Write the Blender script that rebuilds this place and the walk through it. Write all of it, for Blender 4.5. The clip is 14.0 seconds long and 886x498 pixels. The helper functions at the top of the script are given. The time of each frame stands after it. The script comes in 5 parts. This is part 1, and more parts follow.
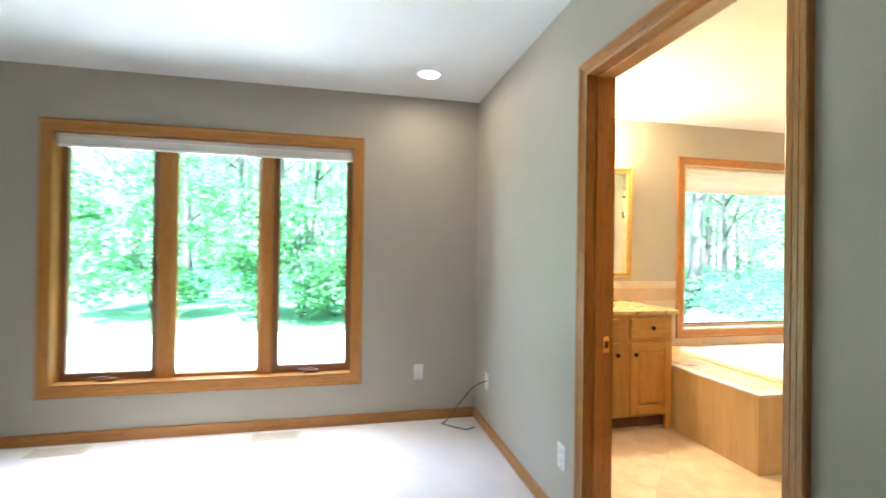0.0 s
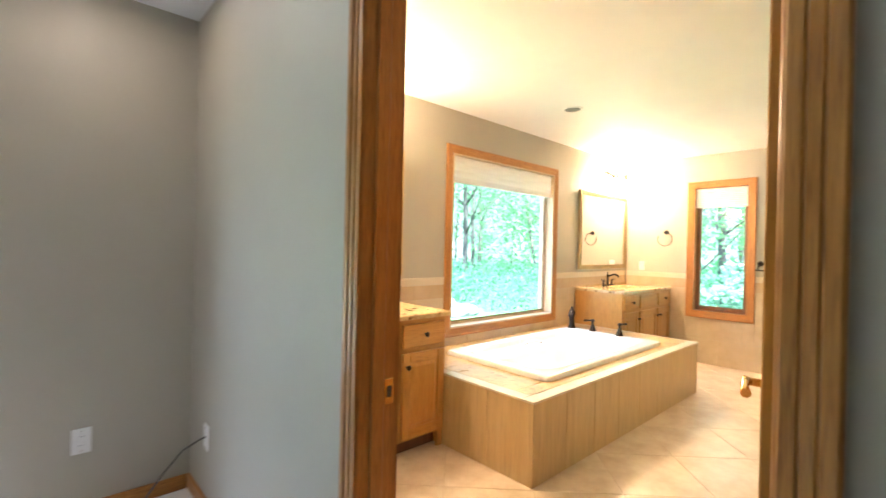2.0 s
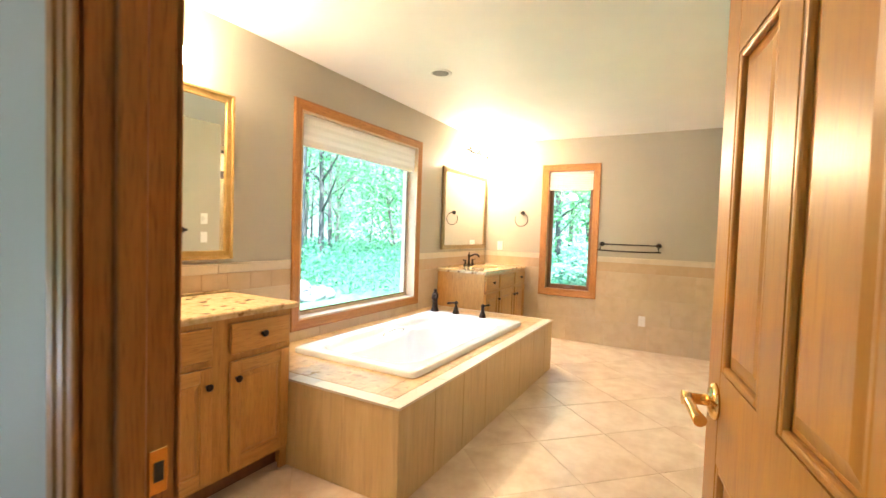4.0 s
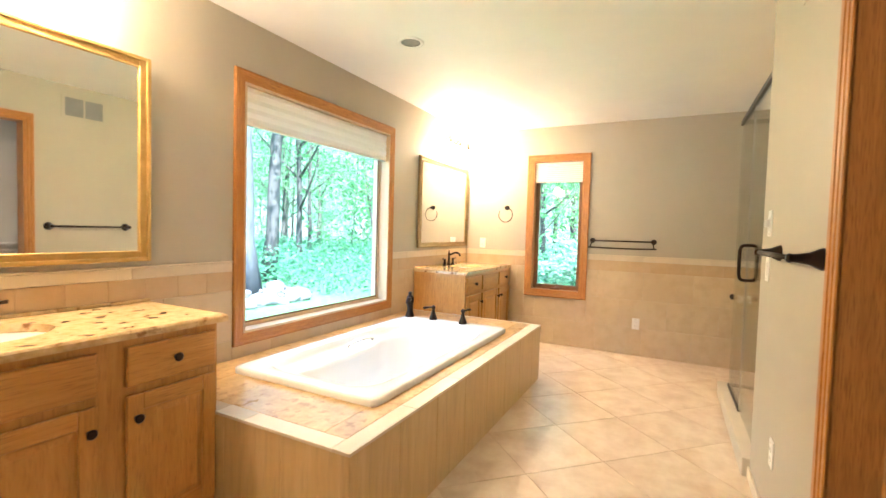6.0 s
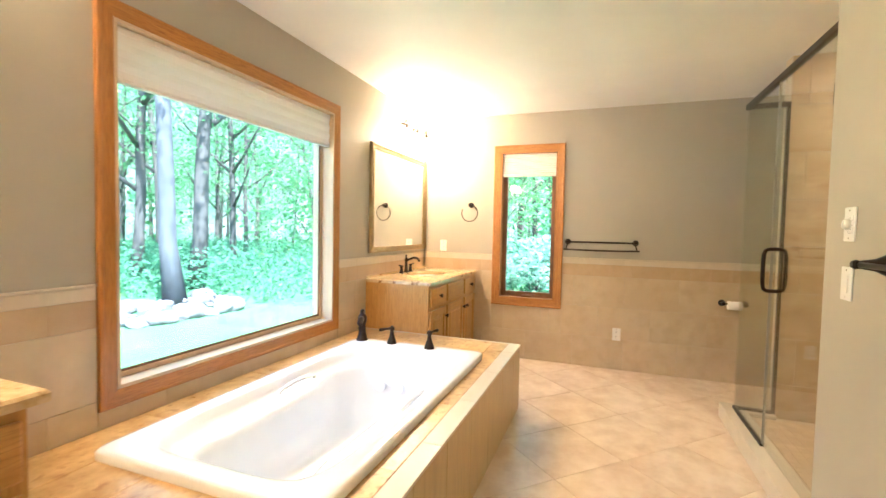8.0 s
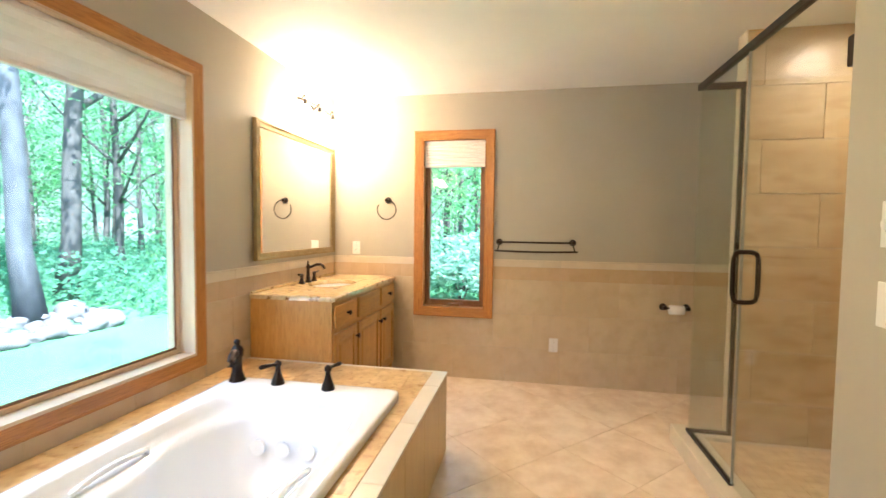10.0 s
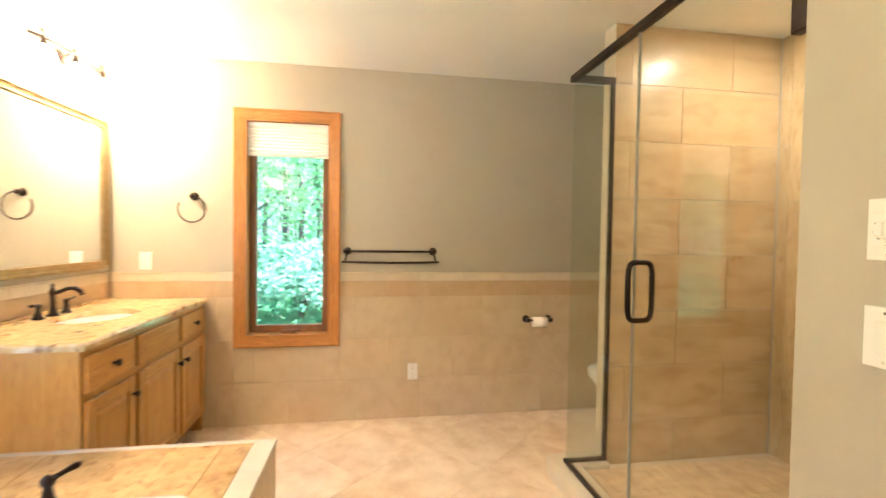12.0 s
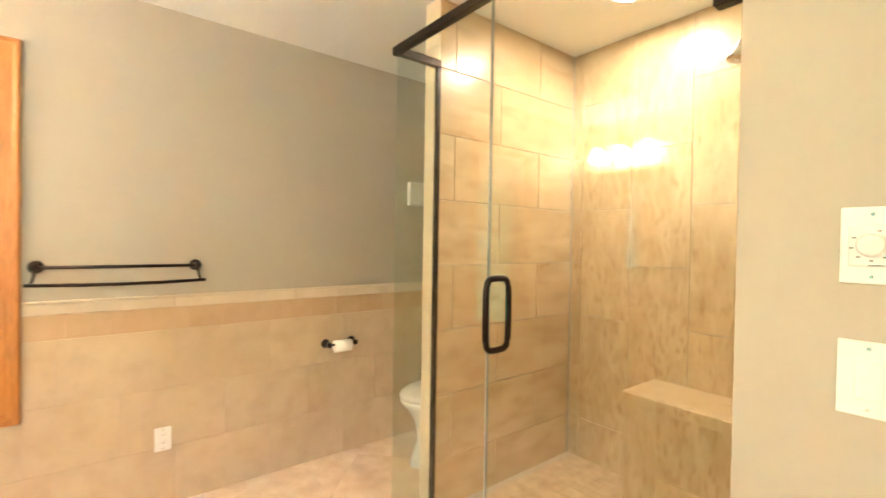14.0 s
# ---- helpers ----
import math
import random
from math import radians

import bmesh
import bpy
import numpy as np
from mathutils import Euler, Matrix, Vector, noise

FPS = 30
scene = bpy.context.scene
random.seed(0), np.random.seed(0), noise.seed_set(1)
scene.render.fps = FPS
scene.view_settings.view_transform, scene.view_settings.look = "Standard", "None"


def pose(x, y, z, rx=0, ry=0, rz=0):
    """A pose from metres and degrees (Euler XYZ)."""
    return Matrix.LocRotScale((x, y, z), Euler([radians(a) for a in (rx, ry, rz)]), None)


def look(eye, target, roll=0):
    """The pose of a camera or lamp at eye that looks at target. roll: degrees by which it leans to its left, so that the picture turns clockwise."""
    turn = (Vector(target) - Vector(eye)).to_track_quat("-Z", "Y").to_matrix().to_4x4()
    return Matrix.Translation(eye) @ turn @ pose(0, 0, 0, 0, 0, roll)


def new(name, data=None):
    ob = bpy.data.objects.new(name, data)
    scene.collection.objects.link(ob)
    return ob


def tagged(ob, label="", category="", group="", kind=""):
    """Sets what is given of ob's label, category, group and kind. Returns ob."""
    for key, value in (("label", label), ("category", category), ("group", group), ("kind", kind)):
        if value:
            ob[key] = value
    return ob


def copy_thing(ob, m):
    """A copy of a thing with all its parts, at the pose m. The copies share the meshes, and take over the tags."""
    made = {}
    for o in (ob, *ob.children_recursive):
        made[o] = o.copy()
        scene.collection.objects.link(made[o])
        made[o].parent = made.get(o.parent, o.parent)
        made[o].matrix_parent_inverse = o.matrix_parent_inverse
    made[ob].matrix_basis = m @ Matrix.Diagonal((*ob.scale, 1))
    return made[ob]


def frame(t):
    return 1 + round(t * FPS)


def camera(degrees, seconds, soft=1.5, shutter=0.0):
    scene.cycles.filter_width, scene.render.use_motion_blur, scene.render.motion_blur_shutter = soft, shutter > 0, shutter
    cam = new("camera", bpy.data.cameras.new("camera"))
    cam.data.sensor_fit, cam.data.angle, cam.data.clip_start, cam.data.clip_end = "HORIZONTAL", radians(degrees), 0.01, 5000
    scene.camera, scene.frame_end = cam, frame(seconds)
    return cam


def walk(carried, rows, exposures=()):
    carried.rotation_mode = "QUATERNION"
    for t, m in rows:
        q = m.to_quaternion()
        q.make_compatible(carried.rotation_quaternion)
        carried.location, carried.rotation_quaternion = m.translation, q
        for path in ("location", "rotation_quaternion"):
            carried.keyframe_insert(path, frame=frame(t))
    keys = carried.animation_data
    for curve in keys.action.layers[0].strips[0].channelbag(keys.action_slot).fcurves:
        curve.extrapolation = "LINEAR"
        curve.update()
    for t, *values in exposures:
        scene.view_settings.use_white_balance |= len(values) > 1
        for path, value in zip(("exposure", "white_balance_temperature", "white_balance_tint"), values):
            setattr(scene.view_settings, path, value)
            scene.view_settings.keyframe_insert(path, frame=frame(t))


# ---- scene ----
cam = camera(90.0, 14.0, 1.5, 0.6)
PATH = [
    (0, (1.655, 1.442, 1.287), (2.083, 3.396, 1.296), 0.8),
    (0.5, (1.753, 1.727, 1.286), (2.439, 3.606, 1.297), 0.8),
    (1, (1.711, 1.837, 1.256), (2.716, 3.566, 1.282), 1.3),
    (1.5, (1.862, 2.026, 1.278), (3.073, 3.618, 1.291), 1.6),
    (2, (2.034, 2.166, 1.289), (3.39, 3.636, 1.284), 1.3),
    (2.5, (2.176, 2.34, 1.285), (3.689, 3.648, 1.257), 2.0),
    (3, (2.224, 2.373, 1.311), (3.864, 3.516, 1.244), 2.6),
    (3.5, (2.293, 2.419, 1.289), (4.012, 3.439, 1.217), 2.2),
    (6, (2.813, 2.607, 1.257), (4.591, 3.519, 1.173), 1.6),
    (6.5, (2.953, 2.704, 1.256), (4.749, 3.579, 1.172), 1.4),
    (7, (3.116, 2.82, 1.275), (4.931, 3.657, 1.191), 1.2),
    (9.5, (3.858, 3.132, 1.291), (5.807, 3.571, 1.197), 1.0),
    (10, (4.054, 3.123, 1.31), (6.016, 3.498, 1.213), 0.7),
    (10.5, (4.195, 3.173, 1.314), (6.18, 3.401, 1.221), 0.7),
    (11, (4.34, 3.237, 1.298), (6.338, 3.265, 1.219), 0.6),
    (11.5, (4.515, 3.212, 1.297), (6.509, 3.075, 1.232), 0.6),
    (12, (4.69, 3.189, 1.308), (6.664, 2.873, 1.249), 0.8),
    (12.5, (4.884, 3.204, 1.317), (6.804, 2.645, 1.264), 0.9),
    (13, (5.031, 3.224, 1.315), (6.858, 2.41, 1.274), 1.0),
    (13.5, (5.174, 3.205, 1.316), (6.877, 2.157, 1.284), 1.0),
    (14, (5.277, 3.164, 1.327), (6.849, 1.927, 1.298), 0.9),
]
EXPOSURES = [(0.0, 4.68, 5750, 12), (1.0, 4.45, 5700, 14), (2.5, 4.27, 5700, 15), (3.5, 4.15, 5550, 15), (7.2, 4.08, 5450, 15), (9.5, 3.68, 5350, 15), (12.0, 4.02, 5550, 14), (14.0, 4.5, 5450, 14)]
walk(cam, [(t, look(eye, target, roll)) for t, eye, target, roll in PATH], EXPOSURES)

# ---------- world, sun, lights ----------
world = bpy.data.worlds.new("sky")
scene.world = world
world.use_nodes = True
wn = world.node_tree.nodes
sky = wn.new("ShaderNodeTexSky")
sky.sky_type, sky.sun_disc = "NISHITA", False
sky.sun_elevation, sky.sun_rotation = radians(58), radians(215)
world.node_tree.links.new(sky.outputs[0], wn["Background"].inputs[0])
wn["Background"].inputs[1].default_value = 0.125
sun = new("sun", bpy.data.lights.new("sun", "SUN"))
sun.data.energy, sun.data.angle, sun.data.color = 3.4, radians(0.6), (1, 0.96, 0.88)
sun.matrix_world = look((0, 0, 30), (9.1, 13, 5))


def window_daylight(name, eye, target, width, height, watts, color):
    """Sky light entering by a window's opening."""
    lamp = new(name, bpy.data.lights.new(name, "AREA"))
    lamp.data.shape, lamp.data.size, lamp.data.size_y = "RECTANGLE", width, height
    lamp.data.energy, lamp.data.color, lamp.data.spread = watts, color, radians(110)
    lamp.matrix_world = look(eye, target)


window_daylight("bedroom_window_daylight", (0.75, 4.80, 1.15), (0.95, 4.1, -0.3), 1.8, 1.3, 1.5, (1.0, 0.94, 0.89))
window_daylight("tub_window_daylight", (5.36, 4.92, 1.22), (5.36, 4.2, 0.2), 1.4, 1.1, 0.4, (0.86, 0.93, 1.0))

# ---------- materials ----------


def nodes_of(name):
    m = bpy.data.materials.new(name)
    m.use_nodes = True
    t = m.node_tree
    return m, t, t.nodes, t.links, t.nodes["Principled BSDF"]


def surface(name, c1, c2, scale=4.0, rough=0.6, bump=0.1, bump_scale=60.0, metal=0.0, stretch=(1, 1, 1), vary=0.0,
            c3=None, c3_scale=30.0, c3_at=0.62, c3_soft=0.07, island=False, rough_vary=0.08, detail=6.0):
    """Two-scale procedural surface in world space. c1, c2: base colours mixed by broad noise; c3: fine flecks."""
    m, t, n, l, b = nodes_of(name)
    geo = n.new("ShaderNodeNewGeometry")
    mp = n.new("ShaderNodeMapping")
    mp.inputs["Scale"].default_value = stretch
    info = n.new("ShaderNodeObjectInfo")
    rnd = geo.outputs["Random Per Island"] if island else info.outputs["Random"]
    if vary:
        shift = n.new("ShaderNodeVectorMath")
        shift.operation = "MULTIPLY_ADD"
        shift.inputs[1].default_value = (17.3, 9.1, 13.7)
        l.new(rnd, shift.inputs[0])
        l.new(geo.outputs["Position"], shift.inputs[2])
        l.new(shift.outputs[0], mp.inputs["Vector"])
    else:
        l.new(geo.outputs["Position"], mp.inputs["Vector"])
    no = n.new("ShaderNodeTexNoise")
    no.inputs["Scale"].default_value, no.inputs["Detail"].default_value = scale, detail
    no.inputs["Roughness"].default_value = 0.62
    l.new(mp.outputs[0], no.inputs["Vector"])
    ramp = n.new("ShaderNodeValToRGB")
    ramp.color_ramp.elements[0].position, ramp.color_ramp.elements[1].position = 0.32, 0.68
    ramp.color_ramp.elements[0].color, ramp.color_ramp.elements[1].color = (*c1, 1), (*c2, 1)
    l.new(no.outputs["Fac"], ramp.inputs[0])
    col = ramp.outputs[0]
    if c3:
        n3 = n.new("ShaderNodeTexNoise")
        n3.inputs["Scale"].default_value, n3.inputs["Detail"].default_value = c3_scale, 3.0
        l.new(mp.outputs[0], n3.inputs["Vector"])
        r3 = n.new("ShaderNodeValToRGB")
        r3.color_ramp.elements[0].position, r3.color_ramp.elements[1].position = c3_at, c3_at + c3_soft
        l.new(n3.outputs["Fac"], r3.inputs[0])
        mx = n.new("ShaderNodeMix")
        mx.data_type = "RGBA"
        mx.inputs["B"].default_value = (*c3, 1)
        l.new(r3.outputs[0], mx.inputs["Factor"])
        l.new(col, mx.inputs["A"])
        col = mx.outputs["Result"]
    if vary:
        hs = n.new("ShaderNodeHueSaturation")
        mr = n.new("ShaderNodeMapRange")
        mr.inputs["To Min"].default_value, mr.inputs["To Max"].default_value = 1 - vary, 1 + vary
        l.new(rnd, mr.inputs["Value"])
        l.new(mr.outputs[0], hs.inputs["Value"])
        l.new(col, hs.inputs["Color"])
        col = hs.outputs[0]
    l.new(col, b.inputs["Base Color"])
    b.inputs["Metallic"].default_value = metal
    rr = n.new("ShaderNodeMapRange")
    rr.inputs["To Min"].default_value, rr.inputs["To Max"].default_value = max(0.02, rough - rough_vary), rough + rough_vary
    l.new(no.outputs["Fac"], rr.inputs["Value"])
    l.new(rr.outputs[0], b.inputs["Roughness"])
    if bump:
        nb = n.new("ShaderNodeTexNoise")
        nb.inputs["Scale"].default_value, nb.inputs["Detail"].default_value = bump_scale, 4.0
        l.new(mp.outputs[0], nb.inputs["Vector"])
        bp = n.new("ShaderNodeBump")
        bp.inputs["Strength"].default_value, bp.inputs["Distance"].default_value = bump, 0.004
        l.new(nb.outputs["Fac"], bp.inputs["Height"])
        l.new(bp.outputs[0], b.inputs["Normal"])
    return m


def pane_glass(name, tint, base=0.035):
    m, t, n, l, b = nodes_of(name)
    n.remove(b)
    tr, gl, mix = n.new("ShaderNodeBsdfTransparent"), n.new("ShaderNodeBsdfGlossy"), n.new("ShaderNodeMixShader")
    tr.inputs[0].default_value = (*tint, 1)
    gl.inputs["Roughness"].default_value = 0.01
    lw, pw, ma = n.new("ShaderNodeLayerWeight"), n.new("ShaderNodeMath"), n.new("ShaderNodeMath")
    lw.inputs[0].default_value = 0.5
    pw.operation, ma.operation = "POWER", "MULTIPLY_ADD"
    pw.inputs[1].default_value, ma.inputs[1].default_value, ma.inputs[2].default_value = 5.0, 0.9, base
    l.new(lw.outputs["Facing"], pw.inputs[0])
    l.new(pw.outputs[0], ma.inputs[0])
    l.new(ma.outputs[0], mix.inputs[0])
    l.new(tr.outputs[0], mix.inputs[1])
    l.new(gl.outputs[0], mix.inputs[2])
    l.new(mix.outputs[0], n["Material Output"].inputs[0])
    return m


def glow(name, color, strength):
    m, t, n, l, b = nodes_of(name)
    b.inputs["Base Color"].default_value = (0.9, 0.88, 0.82, 1)
    b.inputs["Emission Color"].default_value = (*color, 1)
    b.inputs["Emission Strength"].default_value = strength
    return m


def leafy(name, c1, c2, through_amount=0.55, spread=0.25):
    m, t, n, l, b = nodes_of(name)
    geo, info = n.new("ShaderNodeNewGeometry"), n.new("ShaderNodeObjectInfo")
    ramp = n.new("ShaderNodeValToRGB")
    ramp.color_ramp.elements[0].color, ramp.color_ramp.elements[1].color = (*c1, 1), (*c2, 1)
    l.new(geo.outputs["Random Per Island"], ramp.inputs[0])
    hs, mr = n.new("ShaderNodeHueSaturation"), n.new("ShaderNodeMapRange")
    mr.inputs["To Min"].default_value, mr.inputs["To Max"].default_value = 1 - spread, 1 + spread
    l.new(info.outputs["Random"], mr.inputs["Value"])
    l.new(mr.outputs[0], hs.inputs["Value"])
    l.new(ramp.outputs[0], hs.inputs["Color"])
    l.new(hs.outputs[0], b.inputs["Base Color"])
    b.inputs["Roughness"].default_value = 0.75
    b.inputs["Specular IOR Level"].default_value = 0.2
    tl, mix = n.new("ShaderNodeBsdfTranslucent"), n.new("ShaderNodeMixShader")
    l.new(hs.outputs[0], tl.inputs[0])
    mix.inputs[0].default_value = through_amount
    l.new(b.outputs[0], mix.inputs[1])
    l.new(tl.outputs[0], mix.inputs[2])
    l.new(mix.outputs[0], n["Material Output"].inputs[0])
    return m


def glowing_backdrop(name):
    """Distant foliage painted as glow: haze and pale sky between soft green masses."""
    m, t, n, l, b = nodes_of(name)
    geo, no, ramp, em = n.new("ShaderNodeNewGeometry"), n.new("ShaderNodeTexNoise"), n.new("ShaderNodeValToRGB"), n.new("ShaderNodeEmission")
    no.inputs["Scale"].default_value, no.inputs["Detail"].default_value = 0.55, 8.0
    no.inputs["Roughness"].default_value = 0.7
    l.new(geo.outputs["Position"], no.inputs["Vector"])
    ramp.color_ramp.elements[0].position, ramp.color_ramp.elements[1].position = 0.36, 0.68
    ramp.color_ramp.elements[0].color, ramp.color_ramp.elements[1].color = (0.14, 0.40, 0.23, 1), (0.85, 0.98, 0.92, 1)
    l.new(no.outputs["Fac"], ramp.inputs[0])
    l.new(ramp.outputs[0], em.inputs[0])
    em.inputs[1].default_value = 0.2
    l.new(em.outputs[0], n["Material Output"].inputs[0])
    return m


PAINT = surface("taupe_paint", (0.42, 0.385, 0.305), (0.45, 0.415, 0.335), 1.5, 0.55, 0.05, 300)
WHITE = surface("white_paint", (0.78, 0.78, 0.77), (0.82, 0.82, 0.81), 2.0, 0.7, 0.08, 180)
CLOSET = surface("closet_paint", (0.74, 0.75, 0.74), (0.80, 0.80, 0.79), 2.0, 0.7, 0.05, 180)
CARPET = surface("cream_carpet", (0.80, 0.76, 0.71), (0.87, 0.84, 0.79), 5.0, 0.95, 0.9, 500, c3=(0.75, 0.71, 0.66), c3_scale=220, c3_at=0.55)
OAK = surface("honey_oak", (0.465, 0.230, 0.046), (0.580, 0.320, 0.076), 5.0, 0.34, 0.08, 40, stretch=(9, 9, 0.8), vary=0.07,
              c3=(0.38, 0.178, 0.040), c3_scale=20, c3_at=0.50, c3_soft=0.22)
OAK_X = surface("honey_oak_level", (0.465, 0.230, 0.046), (0.580, 0.320, 0.076), 5.0, 0.34, 0.08, 40, stretch=(0.8, 9, 9), vary=0.07,
                c3=(0.38, 0.178, 0.040), c3_scale=20, c3_at=0.50, c3_soft=0.22)
TRIM = surface("stained_oak", (0.375, 0.154, 0.029), (0.50, 0.226, 0.048), 7.0, 0.34, 0.12, 40, stretch=(11, 11, 0.7), vary=0.05,
               c3=(0.28, 0.105, 0.020), c3_scale=24, c3_at=0.50, c3_soft=0.22)
TRIM_X = surface("stained_oak_level", (0.375, 0.154, 0.029), (0.50, 0.226, 0.048), 7.0, 0.34, 0.12, 40, stretch=(0.7, 11, 11), vary=0.05,
                 c3=(0.28, 0.105, 0.020), c3_scale=24, c3_at=0.50, c3_soft=0.22)
TRIM_Y = surface("stained_oak_cross", (0.375, 0.154, 0.029), (0.50, 0.226, 0.048), 7.0, 0.34, 0.12, 40, stretch=(11, 0.7, 11), vary=0.05,
                 c3=(0.28, 0.105, 0.020), c3_scale=24, c3_at=0.50, c3_soft=0.22)
DOOR = surface("varnished_oak", (0.345, 0.153, 0.019), (0.425, 0.205, 0.029), 4.0, 0.33, 0.06, 40, stretch=(8, 8, 0.7), vary=0.04,
               c3=(0.30, 0.122, 0.022), c3_scale=16, c3_at=0.50, c3_soft=0.25)
SASH = surface("dark_sash", (0.16, 0.07, 0.028), (0.23, 0.105, 0.042), 3.0, 0.4, 0.1, 40, stretch=(9, 9, 1))
JAMB_LIGHT = surface("pine_jamb", (0.60, 0.44, 0.26), (0.68, 0.52, 0.33), 3.0, 0.45, 0.08, 40, stretch=(9, 9, 0.8))
TRAVERTINE = surface("beige_tile", (0.54, 0.425, 0.27), (0.62, 0.51, 0.345), 2.4, 0.40, 0.06, 80, vary=0.025, c3=(0.50, 0.38, 0.225), c3_scale=9, c3_at=0.45, c3_soft=0.4)
TILE_GRAIN = surface("streaked_tile", (0.53, 0.37, 0.165), (0.62, 0.46, 0.225), 3.0, 0.34, 0.06, 60, stretch=(7, 7, 0.7), vary=0.025,
                     c3=(0.46, 0.325, 0.165), c3_scale=7, c3_at=0.5, c3_soft=0.35)
VEINED = surface("veined_tile", (0.45, 0.325, 0.17), (0.57, 0.435, 0.255), 2.6, 0.30, 0.05, 60, stretch=(0.7, 0.7, 2.0), vary=0.03,
                 c3=(0.42, 0.295, 0.15), c3_scale=9, c3_at=0.48, c3_soft=0.28)
VEINED_UP = surface("upright_veined_tile", (0.46, 0.33, 0.17), (0.57, 0.435, 0.255), 5.0, 0.30, 0.05, 60, stretch=(2.6, 2.6, 0.9), vary=0.05,
                    c3=(0.40, 0.275, 0.13), c3_scale=22, c3_at=0.53, c3_soft=0.2)
MOSAIC = surface("mosaic_stone", (0.50, 0.355, 0.20), (0.57, 0.42, 0.255), 6.0, 0.4, 0.12, 90, vary=0.010)
LIGHT_STONE = surface("pale_stone", (0.60, 0.52, 0.39), (0.68, 0.60, 0.47), 5.0, 0.4, 0.08, 90, vary=0.03)
FLOOR_TILE = surface("floor_tile", (0.62, 0.465, 0.31), (0.80, 0.67, 0.515), 6.0, 0.30, 0.05, 70, vary=0.025, rough_vary=0.03, detail=3.5)
DECK_TILE = surface("deck_tile", (0.40, 0.23, 0.07), (0.66, 0.45, 0.19), 9.0, 0.30, 0.05, 80, vary=0.012, c3=(0.36, 0.19, 0.055), c3_scale=26, c3_at=0.54, c3_soft=0.16)
PEBBLE = surface("shower_floor_tile", (0.42, 0.29, 0.16), (0.64, 0.48, 0.29), 14.0, 0.4, 0.12, 90, vary=0.05)
GROUT = surface("grout", (0.48, 0.39, 0.28), (0.54, 0.45, 0.33), 8.0, 0.9, 0.2, 200)
GROUT_DARK = surface("floor_grout", (0.62, 0.48, 0.34), (0.70, 0.56, 0.42), 8.0, 0.9, 0.2, 200)
GRANITE = surface("gold_granite", (0.52, 0.36, 0.15), (0.70, 0.55, 0.31), 30.0, 0.12, 0.0, 90, c3=(0.25, 0.125, 0.04), c3_scale=17, c3_at=0.59, c3_soft=0.09)
ACRYLIC = surface("white_acrylic", (0.80, 0.80, 0.79), (0.83, 0.83, 0.82), 1.0, 0.14, 0.0, rough_vary=0.03)
CHINA = surface("white_china", (0.80, 0.79, 0.76), (0.84, 0.83, 0.80), 1.0, 0.10, 0.0, rough_vary=0.03)
PLASTIC = surface("white_plastic", (0.78, 0.77, 0.74), (0.81, 0.80, 0.77), 3.0, 0.35, 0.0)
VINYL = surface("clear_vinyl", (0.30, 0.30, 0.26), (0.40, 0.40, 0.35), 4.0, 0.15, 0.0)
SLOT = surface("dark_slot", (0.03, 0.03, 0.03), (0.05, 0.05, 0.05), 3.0, 0.6, 0.0)
BRONZE = surface("oil_rubbed_bronze", (0.022, 0.017, 0.015), (0.05, 0.036, 0.028), 12.0, 0.32, 0.05, 120, metal=0.85)
BRASS = surface("polished_brass", (0.78, 0.54, 0.18), (0.86, 0.62, 0.24), 6.0, 0.16, 0.0, metal=1.0)
CHROME = surface("brushed_nickel", (0.55, 0.52, 0.48), (0.65, 0.62, 0.58), 9.0, 0.25, 0.0, metal=1.0)
GILT = surface("gilt_frame", (0.52, 0.34, 0.10), (0.68, 0.47, 0.17), 14.0, 0.33, 0.15, 70, metal=0.75)
PEWTER = surface("antique_gilt_frame", (0.30, 0.22, 0.10), (0.42, 0.32, 0.16), 14.0, 0.36, 0.15, 70, metal=0.7)
MIRROR = surface("silvered_glass", (0.90, 0.91, 0.90), (0.90, 0.91, 0.90), 1.0, 0.02, 0.0, metal=1.0, rough_vary=0.0)
GLASS = pane_glass("window_glass", (0.95, 0.98, 0.96))
SHOWER_GLASS = pane_glass("shower_glass", (0.955, 0.975, 0.955), 0.035)
PAPER = surface("tissue_paper", (0.78, 0.77, 0.75), (0.82, 0.81, 0.79), 9.0, 0.95, 0.3, 160)
CORD = surface("black_cord", (0.09, 0.085, 0.075), (0.14, 0.13, 0.11), 9.0, 0.55, 0.0)
GRILLE = surface("grey_grille", (0.18, 0.185, 0.19), (0.24, 0.245, 0.25), 9.0, 0.5, 0.2, 300)
INK = surface("grey_ink", (0.12, 0.12, 0.11), (0.16, 0.16, 0.15), 9.0, 0.7, 0.0)
SHADE_GLOW = glow("lit_glass_shade", (1.0, 0.71, 0.39), 15.5)
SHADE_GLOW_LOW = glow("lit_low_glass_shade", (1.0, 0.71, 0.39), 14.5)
CAN_GLOW_SOFT = glow("lit_soft_lamp_disc", (1.0, 0.80, 0.60), 5.5)
CAN_GLOW = glow("lit_lamp_disc", (1.0, 0.78, 0.50), 32.0)
BARK = surface("bark", (0.034, 0.036, 0.034), (0.078, 0.075, 0.07), 4.0, 0.9, 0.8, 22, stretch=(5, 5, 0.8), vary=0.15)
PALE_BARK = surface("pale_bark", (0.032, 0.036, 0.042), (0.075, 0.082, 0.09), 3.0, 0.9, 0.8, 22, stretch=(3, 3, 1.2))
